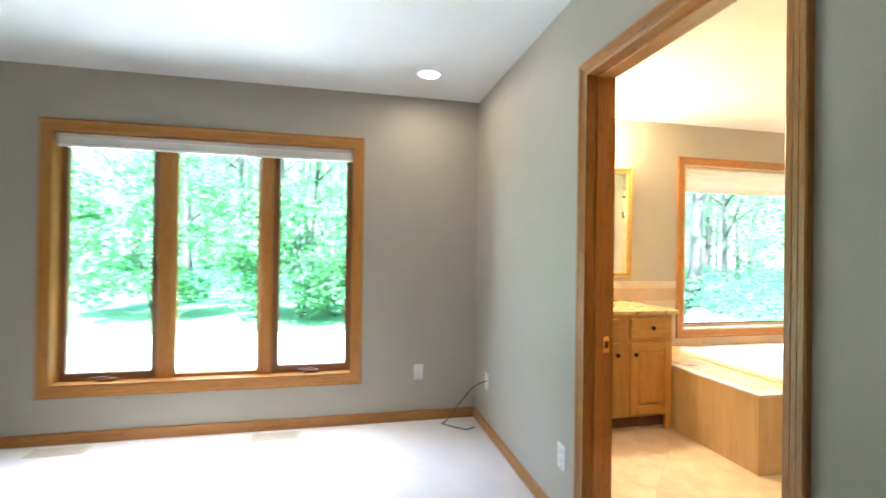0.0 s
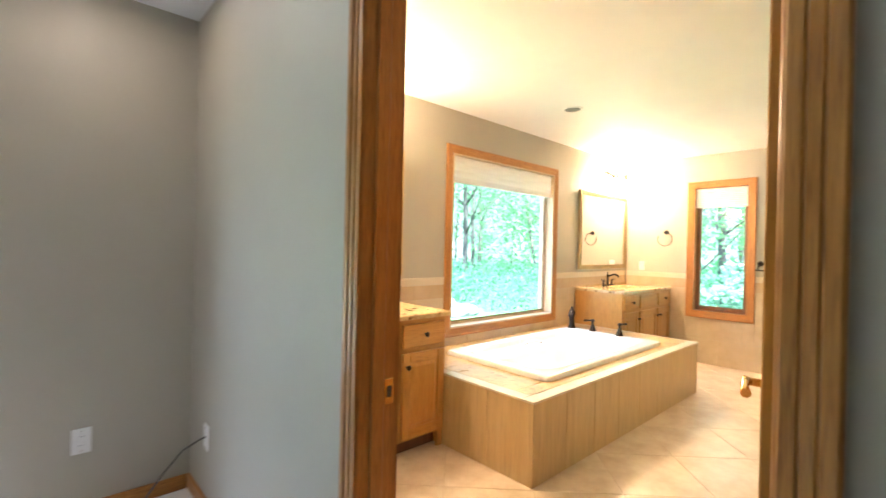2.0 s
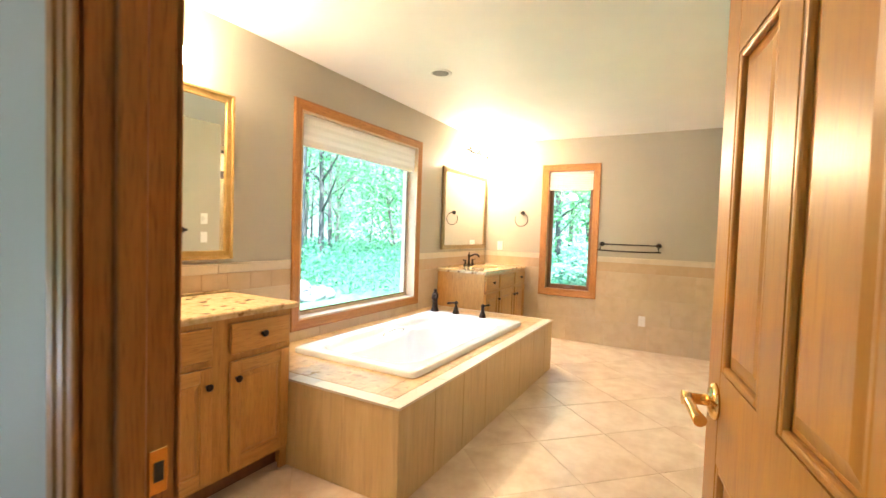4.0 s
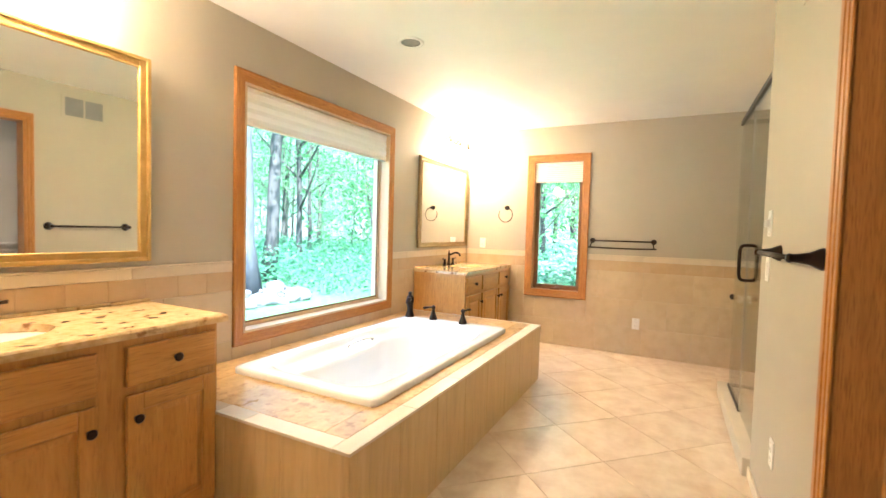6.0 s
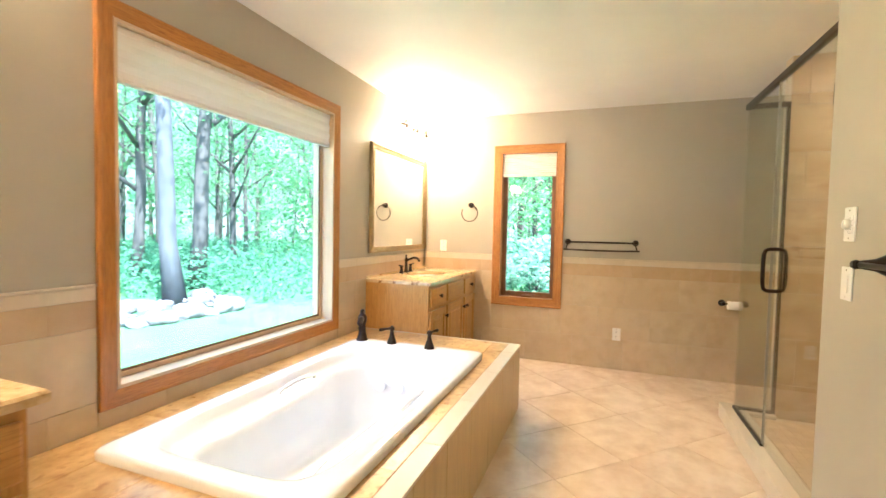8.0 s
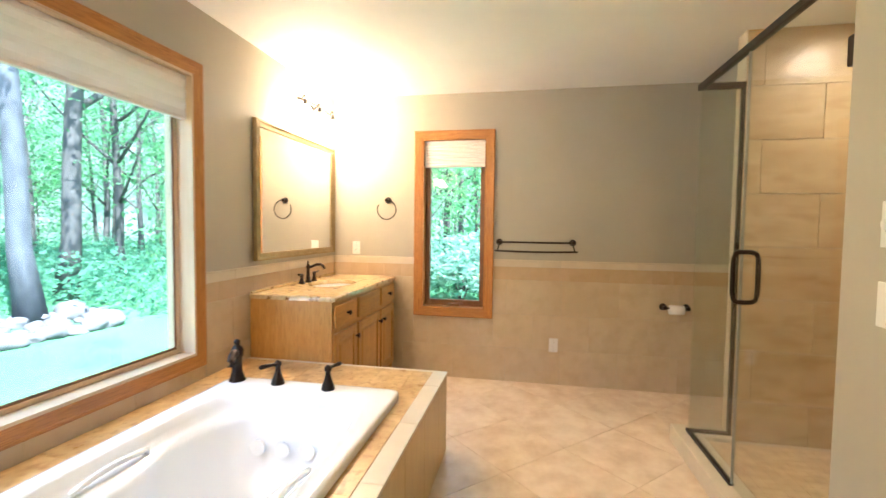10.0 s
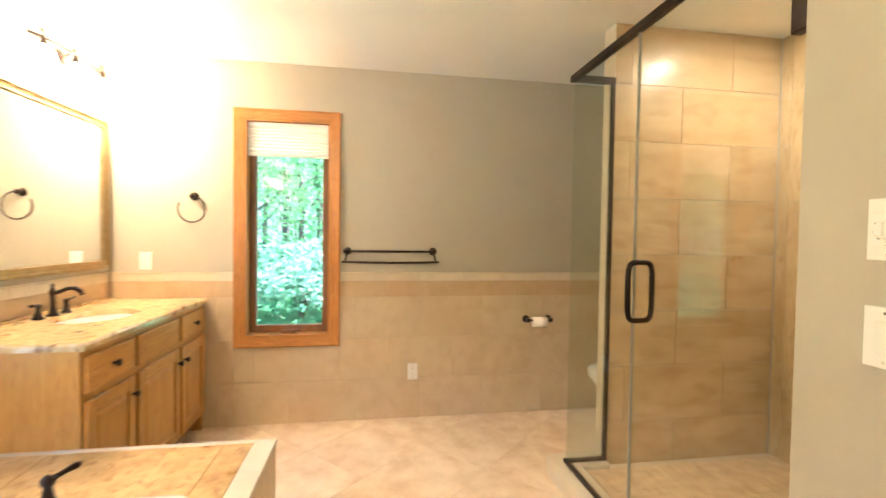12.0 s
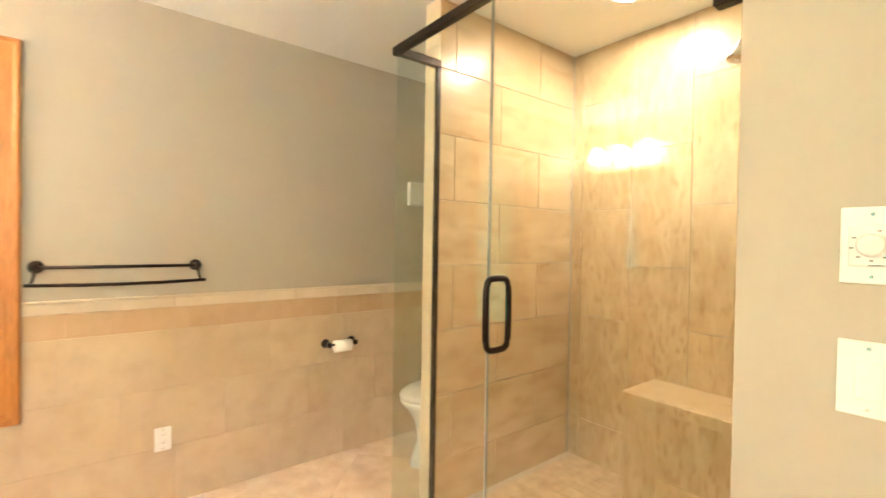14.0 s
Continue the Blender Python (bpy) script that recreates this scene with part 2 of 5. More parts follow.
GRASS = surface("lawn", (0.032, 0.135, 0.048), (0.058, 0.18, 0.072), 1.2, 0.9, 0.9, 60, c3=(0.07, 0.12, 0.05), c3_scale=40, c3_at=0.6)
PAVE = surface("pale_concrete", (0.55, 0.54, 0.52), (0.66, 0.65, 0.63), 1.5, 0.85, 0.3, 60)
ROCK = surface("field_stone", (0.05, 0.052, 0.056), (0.14, 0.14, 0.14), 5.0, 0.85, 0.6, 20, vary=0.12)
LEAF = leafy("leaf_green", (0.07, 0.22, 0.085), (0.17, 0.40, 0.17), 0.6, 0.15)
# leaf green lifted so two shrubs look brightly lit; the light is in the colour
LEAF_LIT = leafy("leaf_painted_lit", (0.22, 0.38, 0.28), (0.30, 0.46, 0.36), 0.6, 0.1)
LEAF_PALE = leafy("leaf_pale", (0.06, 0.18, 0.10), (0.14, 0.31, 0.20), 0.6, 0.12)
BACKDROP_GLOW = glowing_backdrop("painted_woodland_glow")
SHADE_CLOTH = leafy("shade_cloth", (0.88, 0.82, 0.78), (0.90, 0.84, 0.80), 0.10, 0.0)

# ---------- building helpers ----------


def box(bm, x0, x1, y0, y1, z0, z1, bevel=0.0, seg=1):
    vs = [bm.verts.new(p) for p in ((x0, y0, z0), (x1, y0, z0), (x1, y1, z0), (x0, y1, z0), (x0, y0, z1), (x1, y0, z1), (x1, y1, z1), (x0, y1, z1))]
    fs = [bm.faces.new([vs[i] for i in q]) for q in ((0, 3, 2, 1), (4, 5, 6, 7), (0, 1, 5, 4), (1, 2, 6, 5), (2, 3, 7, 6), (3, 0, 4, 7))]
    if bevel:
        es = {e for f in fs for e in f.edges}
        bmesh.ops.bevel(bm, geom=list(es), offset=bevel, segments=seg, affect="EDGES", profile=0.5)
    return bm


def boxed(*a, **k):
    return box(bmesh.new(), *a, **k)


def lathe(bm, profile, centre=(0, 0, 0), axis="z", n=20, cap=True):
    """Turned solid: profile is a list of (radius, height)."""
    rings = []
    for r, h in profile:
        ring = []
        for i in range(n):
            a = 2 * math.pi * i / n
            u, v = r * math.cos(a), r * math.sin(a)
            p = {"z": (u, v, h), "x": (h, u, v), "y": (u, h, v)}[axis]
            ring.append(bm.verts.new(Vector(p) + Vector(centre)))
        rings.append(ring)
    for a, b in zip(rings, rings[1:]):
        for i in range(n):
            f = bm.faces.new((a[i], a[(i + 1) % n], b[(i + 1) % n], b[i]))
            f.smooth = True
    if cap:
        bm.faces.new(list(reversed(rings[0])))
        bm.faces.new(rings[-1])
    bmesh.ops.recalc_face_normals(bm, faces=bm.faces)
    return bm


def tube(bm, points, radius, n=10, closed=False, taper=None):
    """Round bar along points."""
    pts = [Vector(p) for p in points]
    rings = []
    up = Vector((0, 0, 1))
    for i, p in enumerate(pts):
        if closed:
            d = pts[(i + 1) % len(pts)] - pts[i - 1]
        else:
            d = pts[min(i + 1, len(pts) - 1)] - pts[max(i - 1, 0)]
        d.normalize()
        ref = up if abs(d.dot(up)) < 0.95 else Vector((1, 0, 0))
        a = d.cross(ref).normalized()
        b = d.cross(a).normalized()
        r = radius if taper is None else radius * taper[i]
        rings.append([bm.verts.new(p + r * (math.cos(t) * a + math.sin(t) * b)) for t in [2 * math.pi * k / n for k in range(n)]])
    pairs = list(zip(rings, rings[1:])) + ([(rings[-1], rings[0])] if closed else [])
    for a, b in pairs:
        best = 0
        if closed and a is rings[-1]:
            best = min(range(n), key=lambda s: (a[0].co - b[s].co).length)
        for i in range(n):
            f = bm.faces.new((a[i], a[(i + 1) % n], b[(i + 1 + best) % n], b[(i + best) % n]))
            f.smooth = True
    if not closed:
        bm.faces.new(rings[0])
        bm.faces.new(list(reversed(rings[-1])))
    bmesh.ops.recalc_face_normals(bm, faces=bm.faces)
    return bm


def mesh_of(name, bm, material):
    me = bpy.data.meshes.new(name)
    bm.to_mesh(me)
    bm.free()
    me.materials.append(material)
    return me


def part(name, bm, material, parent=None, label=""):
    ob = new(name, mesh_of(name, bm, material))
    ob.parent = parent
    return tagged(ob, label)


def thing(name, m, label, category, group=""):
    ob = new(name)
    ob.empty_display_size = 0.1
    ob.matrix_basis = m
    return tagged(ob, label, category, group)


def structure(name, bm, material, label="", category=""):
    return tagged(part(name, bm, material), label, category, kind="structure")


def sheet_wall(axis, f0, f1, u0, u1, z0, z1, holes=()):
    """A solid wall between the faces f0 and f1, along u, with openings (ua, ub, za, zb) through it."""
    bm = bmesh.new()
    us = sorted({u0, u1, *[v for h in holes for v in h[:2]]})
    zs = sorted({z0, z1, *[v for h in holes for v in h[2:] if z0 <= v <= z1]})
    P = lambda u, f, z: (u, f, z) if axis == "x" else (f, u, z)
    solid = {}
    for i in range(len(us) - 1):
        for j in range(len(zs) - 1):
            cu, cz = (us[i] + us[i + 1]) / 2, (zs[j] + zs[j + 1]) / 2
            solid[i, j] = not any(h[0] < cu < h[1] and h[2] < cz < h[3] for h in holes)
    quad = lambda *ps: bm.faces.new([bm.verts.new(p) for p in ps])
    for (i, j), s in solid.items():
        if not s:
            continue
        a, b, c, d = us[i], us[i + 1], zs[j], zs[j + 1]
        for f in (f0, f1):
            quad(P(a, f, c), P(b, f, c), P(b, f, d), P(a, f, d))
        for (di, dj), e in (((-1, 0), ((a, c), (a, d))), ((1, 0), ((b, c), (b, d))), ((0, -1), ((a, c), (b, c))), ((0, 1), ((a, d), (b, d)))):
            if not solid.get((i + di, j + dj), False):
                (p, q), (r, t) = e
                quad(P(p, f0, q), P(r, f0, t), P(r, f1, t), P(p, f1, q))
    bmesh.ops.remove_doubles(bm, verts=bm.verts, dist=1e-5)
    bmesh.ops.recalc_face_normals(bm, faces=bm.faces)
    return bm



# ---------- the shell of the house ----------
H = 2.452
NY, EX, WX0, WX1, SY, SHX, SHY = 4.86, 7.84, 2.655, 2.775, 2.185, 5.60, 0.90
BNY = 4.775
DOOR_S, DOOR_N, DOOR_H = 2.275, 3.150, 2.045
structure("floor", boxed(2.70, 8.0, 0.83, 5.02, -0.12, -0.002), GROUT_DARK, "beige stone tile floor laid on the diagonal", "floor")
structure("carpet_floor", boxed(-1.4, 2.70, -1.6, 5.02, -0.12, 0.0), CARPET, "cream cut-pile wall-to-wall carpet", "carpet")
structure("ceiling", boxed(-1.5, 8.0, -1.7, 5.02, H, H + 0.12), WHITE, "smooth white painted ceiling", "ceiling")
wall_north = structure("wall_north", sheet_wall("x", NY, 5.02, WX0, 8.0, -0.12, H, [(4.606, 6.107, 0.61, 2.09)]), PAINT,
                       "taupe painted outside wall over a tile wainscot", "wall")
structure("wall_north_bedroom", sheet_wall("x", BNY, 4.935, -1.4, WX0, -0.12, H, [(-0.205, 1.708, 0.37, 2.04)]), PAINT,
          "taupe painted bedroom wall with a wide window", "wall")
wall_east = structure("wall_east", sheet_wall("y", EX, 8.0, 0.83, NY, -0.12, H, [(3.478, 4.035, 0.604, 2.072)]), PAINT,
                      "taupe painted wall over beige tile wainscot", "wall")
wall_partition = structure("wall_partition", sheet_wall("y", WX0, WX1, -1.6, NY - 0.0, 0.0, H, [(DOOR_S - 0.02, DOOR_N + 0.02, 0, DOOR_H + 0.02)]), PAINT,
                           "taupe painted partition with a doorway", "wall")
wall_south = structure("wall_south", sheet_wall("x", SY - 0.12, SY, WX1, SHX, 0, H, [(3.60, 4.42, 0, 2.085)]), PAINT,
                       "taupe painted wall beside the shower", "wall")
wall_shower_west = structure("wall_shower_west", boxed(SHX - 0.12, SHX, SHY, SY - 0.12, 0, H), PAINT, "shower side wall", "wall")
wall_back = structure("wall_back", boxed(WX1, EX, SHY - 0.12, SHY, 0, H), PAINT, "back wall of shower and closet", "wall")
wall_divider = structure("wall_divider", boxed(6.905, 7.01, SHY, 1.92, 0, H), PAINT, "narrow wall between shower and toilet", "wall")
structure("wall_bedroom_west", boxed(-1.5, -1.4, -1.6, 5.02, 0, H), PAINT, "taupe painted bedroom wall", "wall")
structure("wall_bedroom_south", boxed(-1.5, WX1, -1.72, -1.6, 0, H), PAINT, "taupe painted bedroom wall", "wall")


def moulding(bm, axis, u0, u1, face, z0, z1, out, depth=0.018):
    """A trim board proud of a wall face, with an eased edge. out: which way it stands off the wall."""
    a, b = sorted((face, face + out * depth))
    if axis == "x":
        box(bm, u0, u1, a, b, z0, z1, 0.005, 2)
    else:
        box(bm, a, b, u0, u1, z0, z1, 0.005, 2)
    return bm


def casing(owner, axis, u0, u1, z0, z1, face, out, w=0.07, sill=True, mats=None):
    """Mitred boards with a stepped profile round an opening; four for a window, three for a door."""
    mv, mh = mats
    profile = [(0.0, 0.0), (0.0, 0.010), (0.004, 0.013), (0.72 * w, 0.0165), (0.76 * w, 0.0185), (w - 0.005, 0.0185), (w, 0.014), (w, 0.0)] if sill else [
               (0.0, 0.0), (0.0, 0.009), (0.003, 0.011), (0.30 * w, 0.011), (0.34 * w, 0.008), (0.38 * w, 0.0135), (0.60 * w, 0.015),
               (0.64 * w, 0.012), (0.68 * w, 0.018), (w - 0.004, 0.0195), (w, 0.016), (w, 0.0)]

    def corner(k, d):
        return ((u0 - d, z0 - (d if sill else 0.0)), (u0 - d, z1 + d), (u1 + d, z1 + d), (u1 + d, z0 - (d if sill else 0.0)))[k]
    for nm, i, j, m in (("side_casing", 0, 1, mv), ("head_casing", 1, 2, mh), ("side_casing", 2, 3, mv), ("bottom_casing", 3, 0, mh))[:4 if sill else 3]:
        bm = bmesh.new()
        ends = []
        for k in (i, j):
            row = []
            for d, h in profile:
                u, z = corner(k, d)
                row.append(bm.verts.new((u, face + out * h, z) if axis == "x" else (face + out * h, u, z)))
            ends.append(row)
        for p in range(len(profile)):
            q = (p + 1) % len(profile)
            bm.faces.new((ends[0][p], ends[0][q], ends[1][q], ends[1][p]))
        bm.faces.new(ends[0])
        bm.faces.new(ends[1])
        bmesh.ops.recalc_face_normals(bm, faces=bm.faces)
        part(nm, bm, m, owner)


# baseboards of the bedroom
structure("baseboard_north", moulding(bmesh.new(), "x", -1.4, WX0 - 0.016, BNY, 0.0, 0.075, -1, 0.014), TRIM_X, "stained oak baseboard", "baseboard")
structure("baseboard_partition", moulding(bmesh.new(), "y", DOOR_N + 0.062, BNY, WX0, 0.0, 0.075, -1, 0.014), TRIM_Y, "stained oak baseboard", "baseboard")
structure("baseboard_partition_south", moulding(bmesh.new(), "y", -1.6, DOOR_S - 0.062, WX0, 0.0, 0.075, -1, 0.014), TRIM_Y, "stained oak baseboard", "baseboard")
structure("baseboard_south", moulding(bmesh.new(), "x", 4.49, SHX - 0.003, SY, 0.0, 0.06, 1, 0.012), LIGHT_STONE, "pale stone skirting", "baseboard")

# ---------- doorway from bedroom to bathroom ----------
doorway = thing("door_frame", pose(0, 0, 0), "stained oak door frame with brass strike plate", "door frame")
doorway["kind"] = "structure"
casing(doorway, "y", DOOR_S, DOOR_N, 0, DOOR_H, WX0, -1, 0.058, False, (TRIM, TRIM_Y))
casing(doorway, "y", DOOR_S, DOOR_N, 0, DOOR_H, WX1, 1, 0.058, False, (TRIM, TRIM_Y))
part("north_jamb", boxed(WX0 - 0.004, WX1 + 0.004, DOOR_N, DOOR_N + 0.019, 0, DOOR_H + 0.018), TRIM, doorway)
part("south_jamb", boxed(WX0 - 0.004, WX1 + 0.004, DOOR_S - 0.019, DOOR_S, 0, DOOR_H + 0.018), TRIM, doorway)
part("head_jamb", boxed(WX0 - 0.003, WX1 + 0.003, DOOR_S, DOOR_N, DOOR_H, DOOR_H + 0.018), TRIM_Y, doorway)
part("door_stop", boxed(WX0 + 0.035, WX0 + 0.075, DOOR_N - 0.012, DOOR_N, 0, DOOR_H, 0.003), TRIM, doorway)
part("door_stop", boxed(WX0 + 0.035, WX0 + 0.075, DOOR_S, DOOR_S + 0.012, 0, DOOR_H, 0.003), TRIM, doorway)
part("door_stop", boxed(WX0 + 0.036, WX0 + 0.074, DOOR_S + 0.012, DOOR_N - 0.012, DOOR_H - 0.012, DOOR_H, 0.003), TRIM_Y, doorway)
strike = part("strike_plate", boxed(WX1 - 0.038, WX1 - 0.010, DOOR_N - 0.003, DOOR_N + 0.001, 0.86, 0.93, 0.0012), BRASS, doorway, "brass strike plate")
part("latch_hole", boxed(WX1 - 0.031, WX1 - 0.017, DOOR_N - 0.0042, DOOR_N - 0.0025, 0.88, 0.91), SLOT, strike)
part("threshold", boxed(WX0 + 0.02, WX1, DOOR_S, DOOR_N, 0.0, 0.006, 0.002), LIGHT_STONE, doorway)


def panel_door(m, w=0.77, h=2.03, t=0.036):
    d = thing("door", m, "varnished oak six-panel door standing open with brass lever", "door")
    st, mid = 0.085, 0.072
    cols = [(st, (w - mid) / 2), ((w + mid) / 2, w - st)]
    rows = [(0.22, 0.87), (1.035, 1.59), (1.675, 1.915)]
    part("hinge_stile", boxed(0, st, -t / 2, t / 2, 0, h, 0.002), DOOR, d)
    part("lock_stile", boxed(w - st, w, -t / 2, t / 2, 0, h, 0.002), DOOR, d)
    cuts = [(0, 0.22), (0.87, 1.035), (1.59, 1.675), (1.915, h)]
    for a, b in cuts:
        part("rail", boxed(st, w - st, -t / 2 + 0.0005, t / 2 - 0.0005, a, b), DOOR, d)
    for a, b in rows:
        part("mullion", boxed(cols[0][1], cols[1][0], -t / 2 + 0.0005, t / 2 - 0.0005, a, b), DOOR, d)
        for u, v in cols:
            bm = bmesh.new()
            box(bm, u, v, -0.006, 0.006, a, b)
            for s in (-1, 1):
                y0, y1 = sorted((s * 0.006, s * 0.013))
                bm2 = bmesh.new()
                box(bm2, u + 0.04, v - 0.04, y0, y1, a + 0.04, b - 0.04)
                for vert in bm2.verts:
                    if abs(vert.co.y) < 0.007:
                        vert.co.x += -0.022 if vert.co.x < (u + v) / 2 else 0.022
                        vert.co.z += -0.022 if vert.co.z < (a + b) / 2 else 0.022
                me = bpy.data.meshes.new("tmp")
                bm2.to_mesh(me)
                bm2.free()
                bm.from_mesh(me)
                bpy.data.meshes.remove(me)
            for s in (-1, 1):
                y0, y1 = sorted((s * 0.005, s * (t / 2 - 0.001)))
                for q in ((u, u + 0.013, a, b), (v - 0.013, v, a, b), (u + 0.013, v - 0.013, a, a + 0.013), (u + 0.013, v - 0.013, b - 0.013, b)):
                    box(bm, q[0], q[1], y0, y1, q[2], q[3], 0.004, 2)
            part("panel", bm, DOOR, d)
    for s in (-1, 1):
        rose = part("rose", lathe(bmesh.new(), [(0.033, s * t / 2), (0.033, s * (t / 2 + 0.004)), (0.026, s * (t / 2 + 0.010)), (0.012, s * (t / 2 + 0.014))],
                                  (w - 0.065, 0, 0.975), "y"), BRASS, d, "brass rose")
        y = s * (t / 2 + 0.045)
        bm = lathe(bmesh.new(), [(0.010, s * t / 2), (0.010, s * (t / 2 + 0.04)), (0.013, s * (t / 2 + 0.055))], (w - 0.065, 0, 0.975), "y", 14)
        tube(bm, [(w - 0.065, y, 0.975), (w - 0.10, y + s * 0.004, 0.978), (w - 0.135, y + s * 0.002, 0.974), (w - 0.165, y - s * 0.002, 0.971)], 0.010, 10, taper=[1.1, 0.9, 0.85, 1.1])
        part("lever", bm, BRASS, d, "curved brass lever")
    part("latch_face", boxed(w - 0.0005, w + 0.0012, -0.012, 0.012, 0.935, 1.015), BRASS, d)
    for z in (0.2, 1.0, 1.8):
        part("hinge", lathe(bmesh.new(), [(0.007, z), (0.007, z + 0.09)], (-0.006, -t / 2, 0), "z", 10), BRASS, d)
    return d


panel_door(pose(WX1 - 0.008, 2.295, 0.008, 0, 0, 9.4), w=0.625)

# closet opening and closet
closet_frame = thing("closet_door_frame", pose(0, 0, 0), "honey oak frame round the closet opening", "door frame")
closet_frame["kind"] = "structure"
casing(closet_frame, "x", 3.62, 4.40, 0, 2.07, SY, 1, 0.07, False, (TRIM, TRIM_X))
part("jamb", boxed(3.60, 3.62, SY - 0.124, SY + 0.004, 0, 2.088), TRIM, closet_frame)
part("jamb", boxed(4.40, 4.42, SY - 0.124, SY + 0.004, 0, 2.088), TRIM, closet_frame)
part("head_jamb", boxed(3.62, 4.40, SY - 0.123, SY + 0.003, 2.07, 2.088), TRIM_X, closet_frame)
recess = [(WX1 + 0.002, WX1 + 0.014, SHY + 0.014, SY - 0.122), (5.466, 5.478, SHY + 0.014, SY - 0.122)]
for a, b, c, d in recess:
    structure("closet_lining", boxed(a, b, c, d, 0, H - 0.002), CLOSET, "white painted closet side wall", "wall")
structure("closet_carpet", boxed(WX1 + 0.015, 5.465, SHY + 0.014, SY - 0.124, -0.003, 0.006), CARPET, "cream carpet on the closet floor", "carpet")
structure("closet_lining", boxed(WX1 + 0.002, 5.478, SHY, SHY + 0.012, 0, H), CLOSET, "white painted closet wall", "wall")
shelf = thing("closet_shelf", pose(3.9, SHY + 0.012, 1.0), "white closet shelf with a hanging rod", "shelf")
part("board", boxed(-1.1, 1.55, 0, 0.30, -0.01, 0.01, 0.002), WHITE, shelf)
part("rod", tube(bmesh.new(), [(-1.1, 0.26, -0.06), (1.55, 0.26, -0.06)], 0.014, 12), WHITE, shelf)
for x in (-0.9, 0.2, 1.3):
    part("bracket", boxed(x, x + 0.015, 0, 0.27, -0.08, -0.01), WHITE, shelf)

# ---------- windows ----------


def window_unit(name, axis, u0, u1, z0, z1, face, out, units, label):
    """A window in a wall opening: lining, sashes and panes. axis: direction along the wall; out: towards the room; units: (start, end, opens)."""
    w = thing(name, pose(0, 0, 0), label, "window")
    w["kind"] = "structure"
    mv, mh = TRIM, (TRIM_X if axis == "x" else TRIM_Y)

    def B(a, b, d0, d1, za, zb, bev=0.0):
        # d0, d1: depth into the wall from the room face
        f0, f1 = sorted((face - out * d0, face - out * d1))
        return boxed(a, b, f0, f1, za, zb, bev) if axis == "x" else boxed(f0, f1, a, b, za, zb, bev)
    oak = any(u[2] for u in units)
    casing(w, axis, u0, u1, z0, z1, face, out, 0.07, True, (mv, mh))
    part("side_lining", B(u0, u0 + 0.012, -0.012, 0.155, z0, z1), mv if oak else JAMB_LIGHT, w)
    part("side_lining", B(u1 - 0.012, u1, -0.012, 0.155, z0, z1), mv if oak else JAMB_LIGHT, w)
    part("head_lining", B(u0 + 0.012, u1 - 0.012, -0.012, 0.155, z1 - 0.012, z1), mh if oak else JAMB_LIGHT, w)
    part("window_sill", B(u0 + 0.012, u1 - 0.012, -0.012, 0.155, z0, z0 + 0.014), mh if oak else JAMB_LIGHT, w)
    a0, a1, c0, c1 = u0 + 0.012, u1 - 0.012, z0 + 0.014, z1 - 0.012
    for i, (s, e, opens) in enumerate(units):
        s, e = max(s, a0), min(e, a1)
        sw = 0.045 if opens else 0.020
        d0, d1 = (0.075, 0.115) if opens else (0.08, 0.12)
        sm = SASH if opens else (JAMB_LIGHT if len(units) == 1 else mv)
        sash = part("sash", B(s, s + sw, d0, d1, c0, c1, 0.004), sm, w)
        part("stile", B(e - sw, e, d0, d1, c0, c1, 0.004), sm, sash)
        part("bottom_rail", B(s + sw, e - sw, d0, d1, c0, c0 + sw * 1.15, 0.004), sm, sash)
        part("top_rail", B(s + sw, e - sw, d0, d1, c1 - sw, c1, 0.004), sm, sash)
        pane = part("pane", B(s + sw - 0.004, e - sw + 0.004, 0.094, 0.098, c0 + sw - 0.004, c1 - sw + 0.004), GLASS, w, "clear window pane")
        pane.visible_shadow = False
        if not opens and len(units) == 1:
            for q in ((s + sw, s + sw + 0.010, c0 + sw, c1 - sw), (e - sw - 0.010, e - sw, c0 + sw, c1 - sw),
                      (s + sw + 0.010, e - sw - 0.010, c0 + sw * 1.15, c0 + sw * 1.15 + 0.012), (s + sw + 0.010, e - sw - 0.010, c1 - sw - 0.010, c1 - sw)):
                part("glazing_bead", B(q[0], q[1], 0.082, 0.093, q[2], q[3], 0.002), SASH, sash, "dark glazing bead")
        if i < len(units) - 1:
            nx = units[i + 1][0]
            part("mullion", B(e, nx, 0.056, 0.125, c0, c1, 0.006), mv, w)
        if opens:
            m = (s + e) / 2
            crank = part("crank_base", B(m - 0.055, m + 0.055, 0.035, 0.075, c0 + 0.001, c0 + 0.022, 0.006), SASH, w, "dark casement crank")
            bm = bmesh.new()
            pt = lambda u, d, z: (u, face - out * d, z) if axis == "x" else (face - out * d, u, z)
            tube(bm, [pt(m + 0.02, 0.05, c0 + 0.022), pt(m + 0.01, 0.035, c0 + 0.034), pt(m - 0.05, 0.03, c0 + 0.030), pt(m - 0.085, 0.03, c0 + 0.026)], 0.006, 8, taper=[1, 1, 1, 1.5])
            part("crank_handle", bm, SASH, crank)
    return w


window_unit("window_1", "x", -0.205, 1.708, 0.37, 2.04, BNY, -1, [(-0.205, 0.393, True), (0.485, 1.05, False), (1.14, 1.708, True)],
            "three-light stained oak window with casement sides")
window_unit("window_2", "x", 4.606, 6.107, 0.61, 2.09, NY, -1, [(4.606, 6.107, False)], "large fixed picture window in honey oak casing over the tub")
window_unit("window_3", "y", 3.478, 4.035, 0.604, 2.072, EX, -1, [(3.478, 4.035, True)], "narrow oak casement window with dark crank")


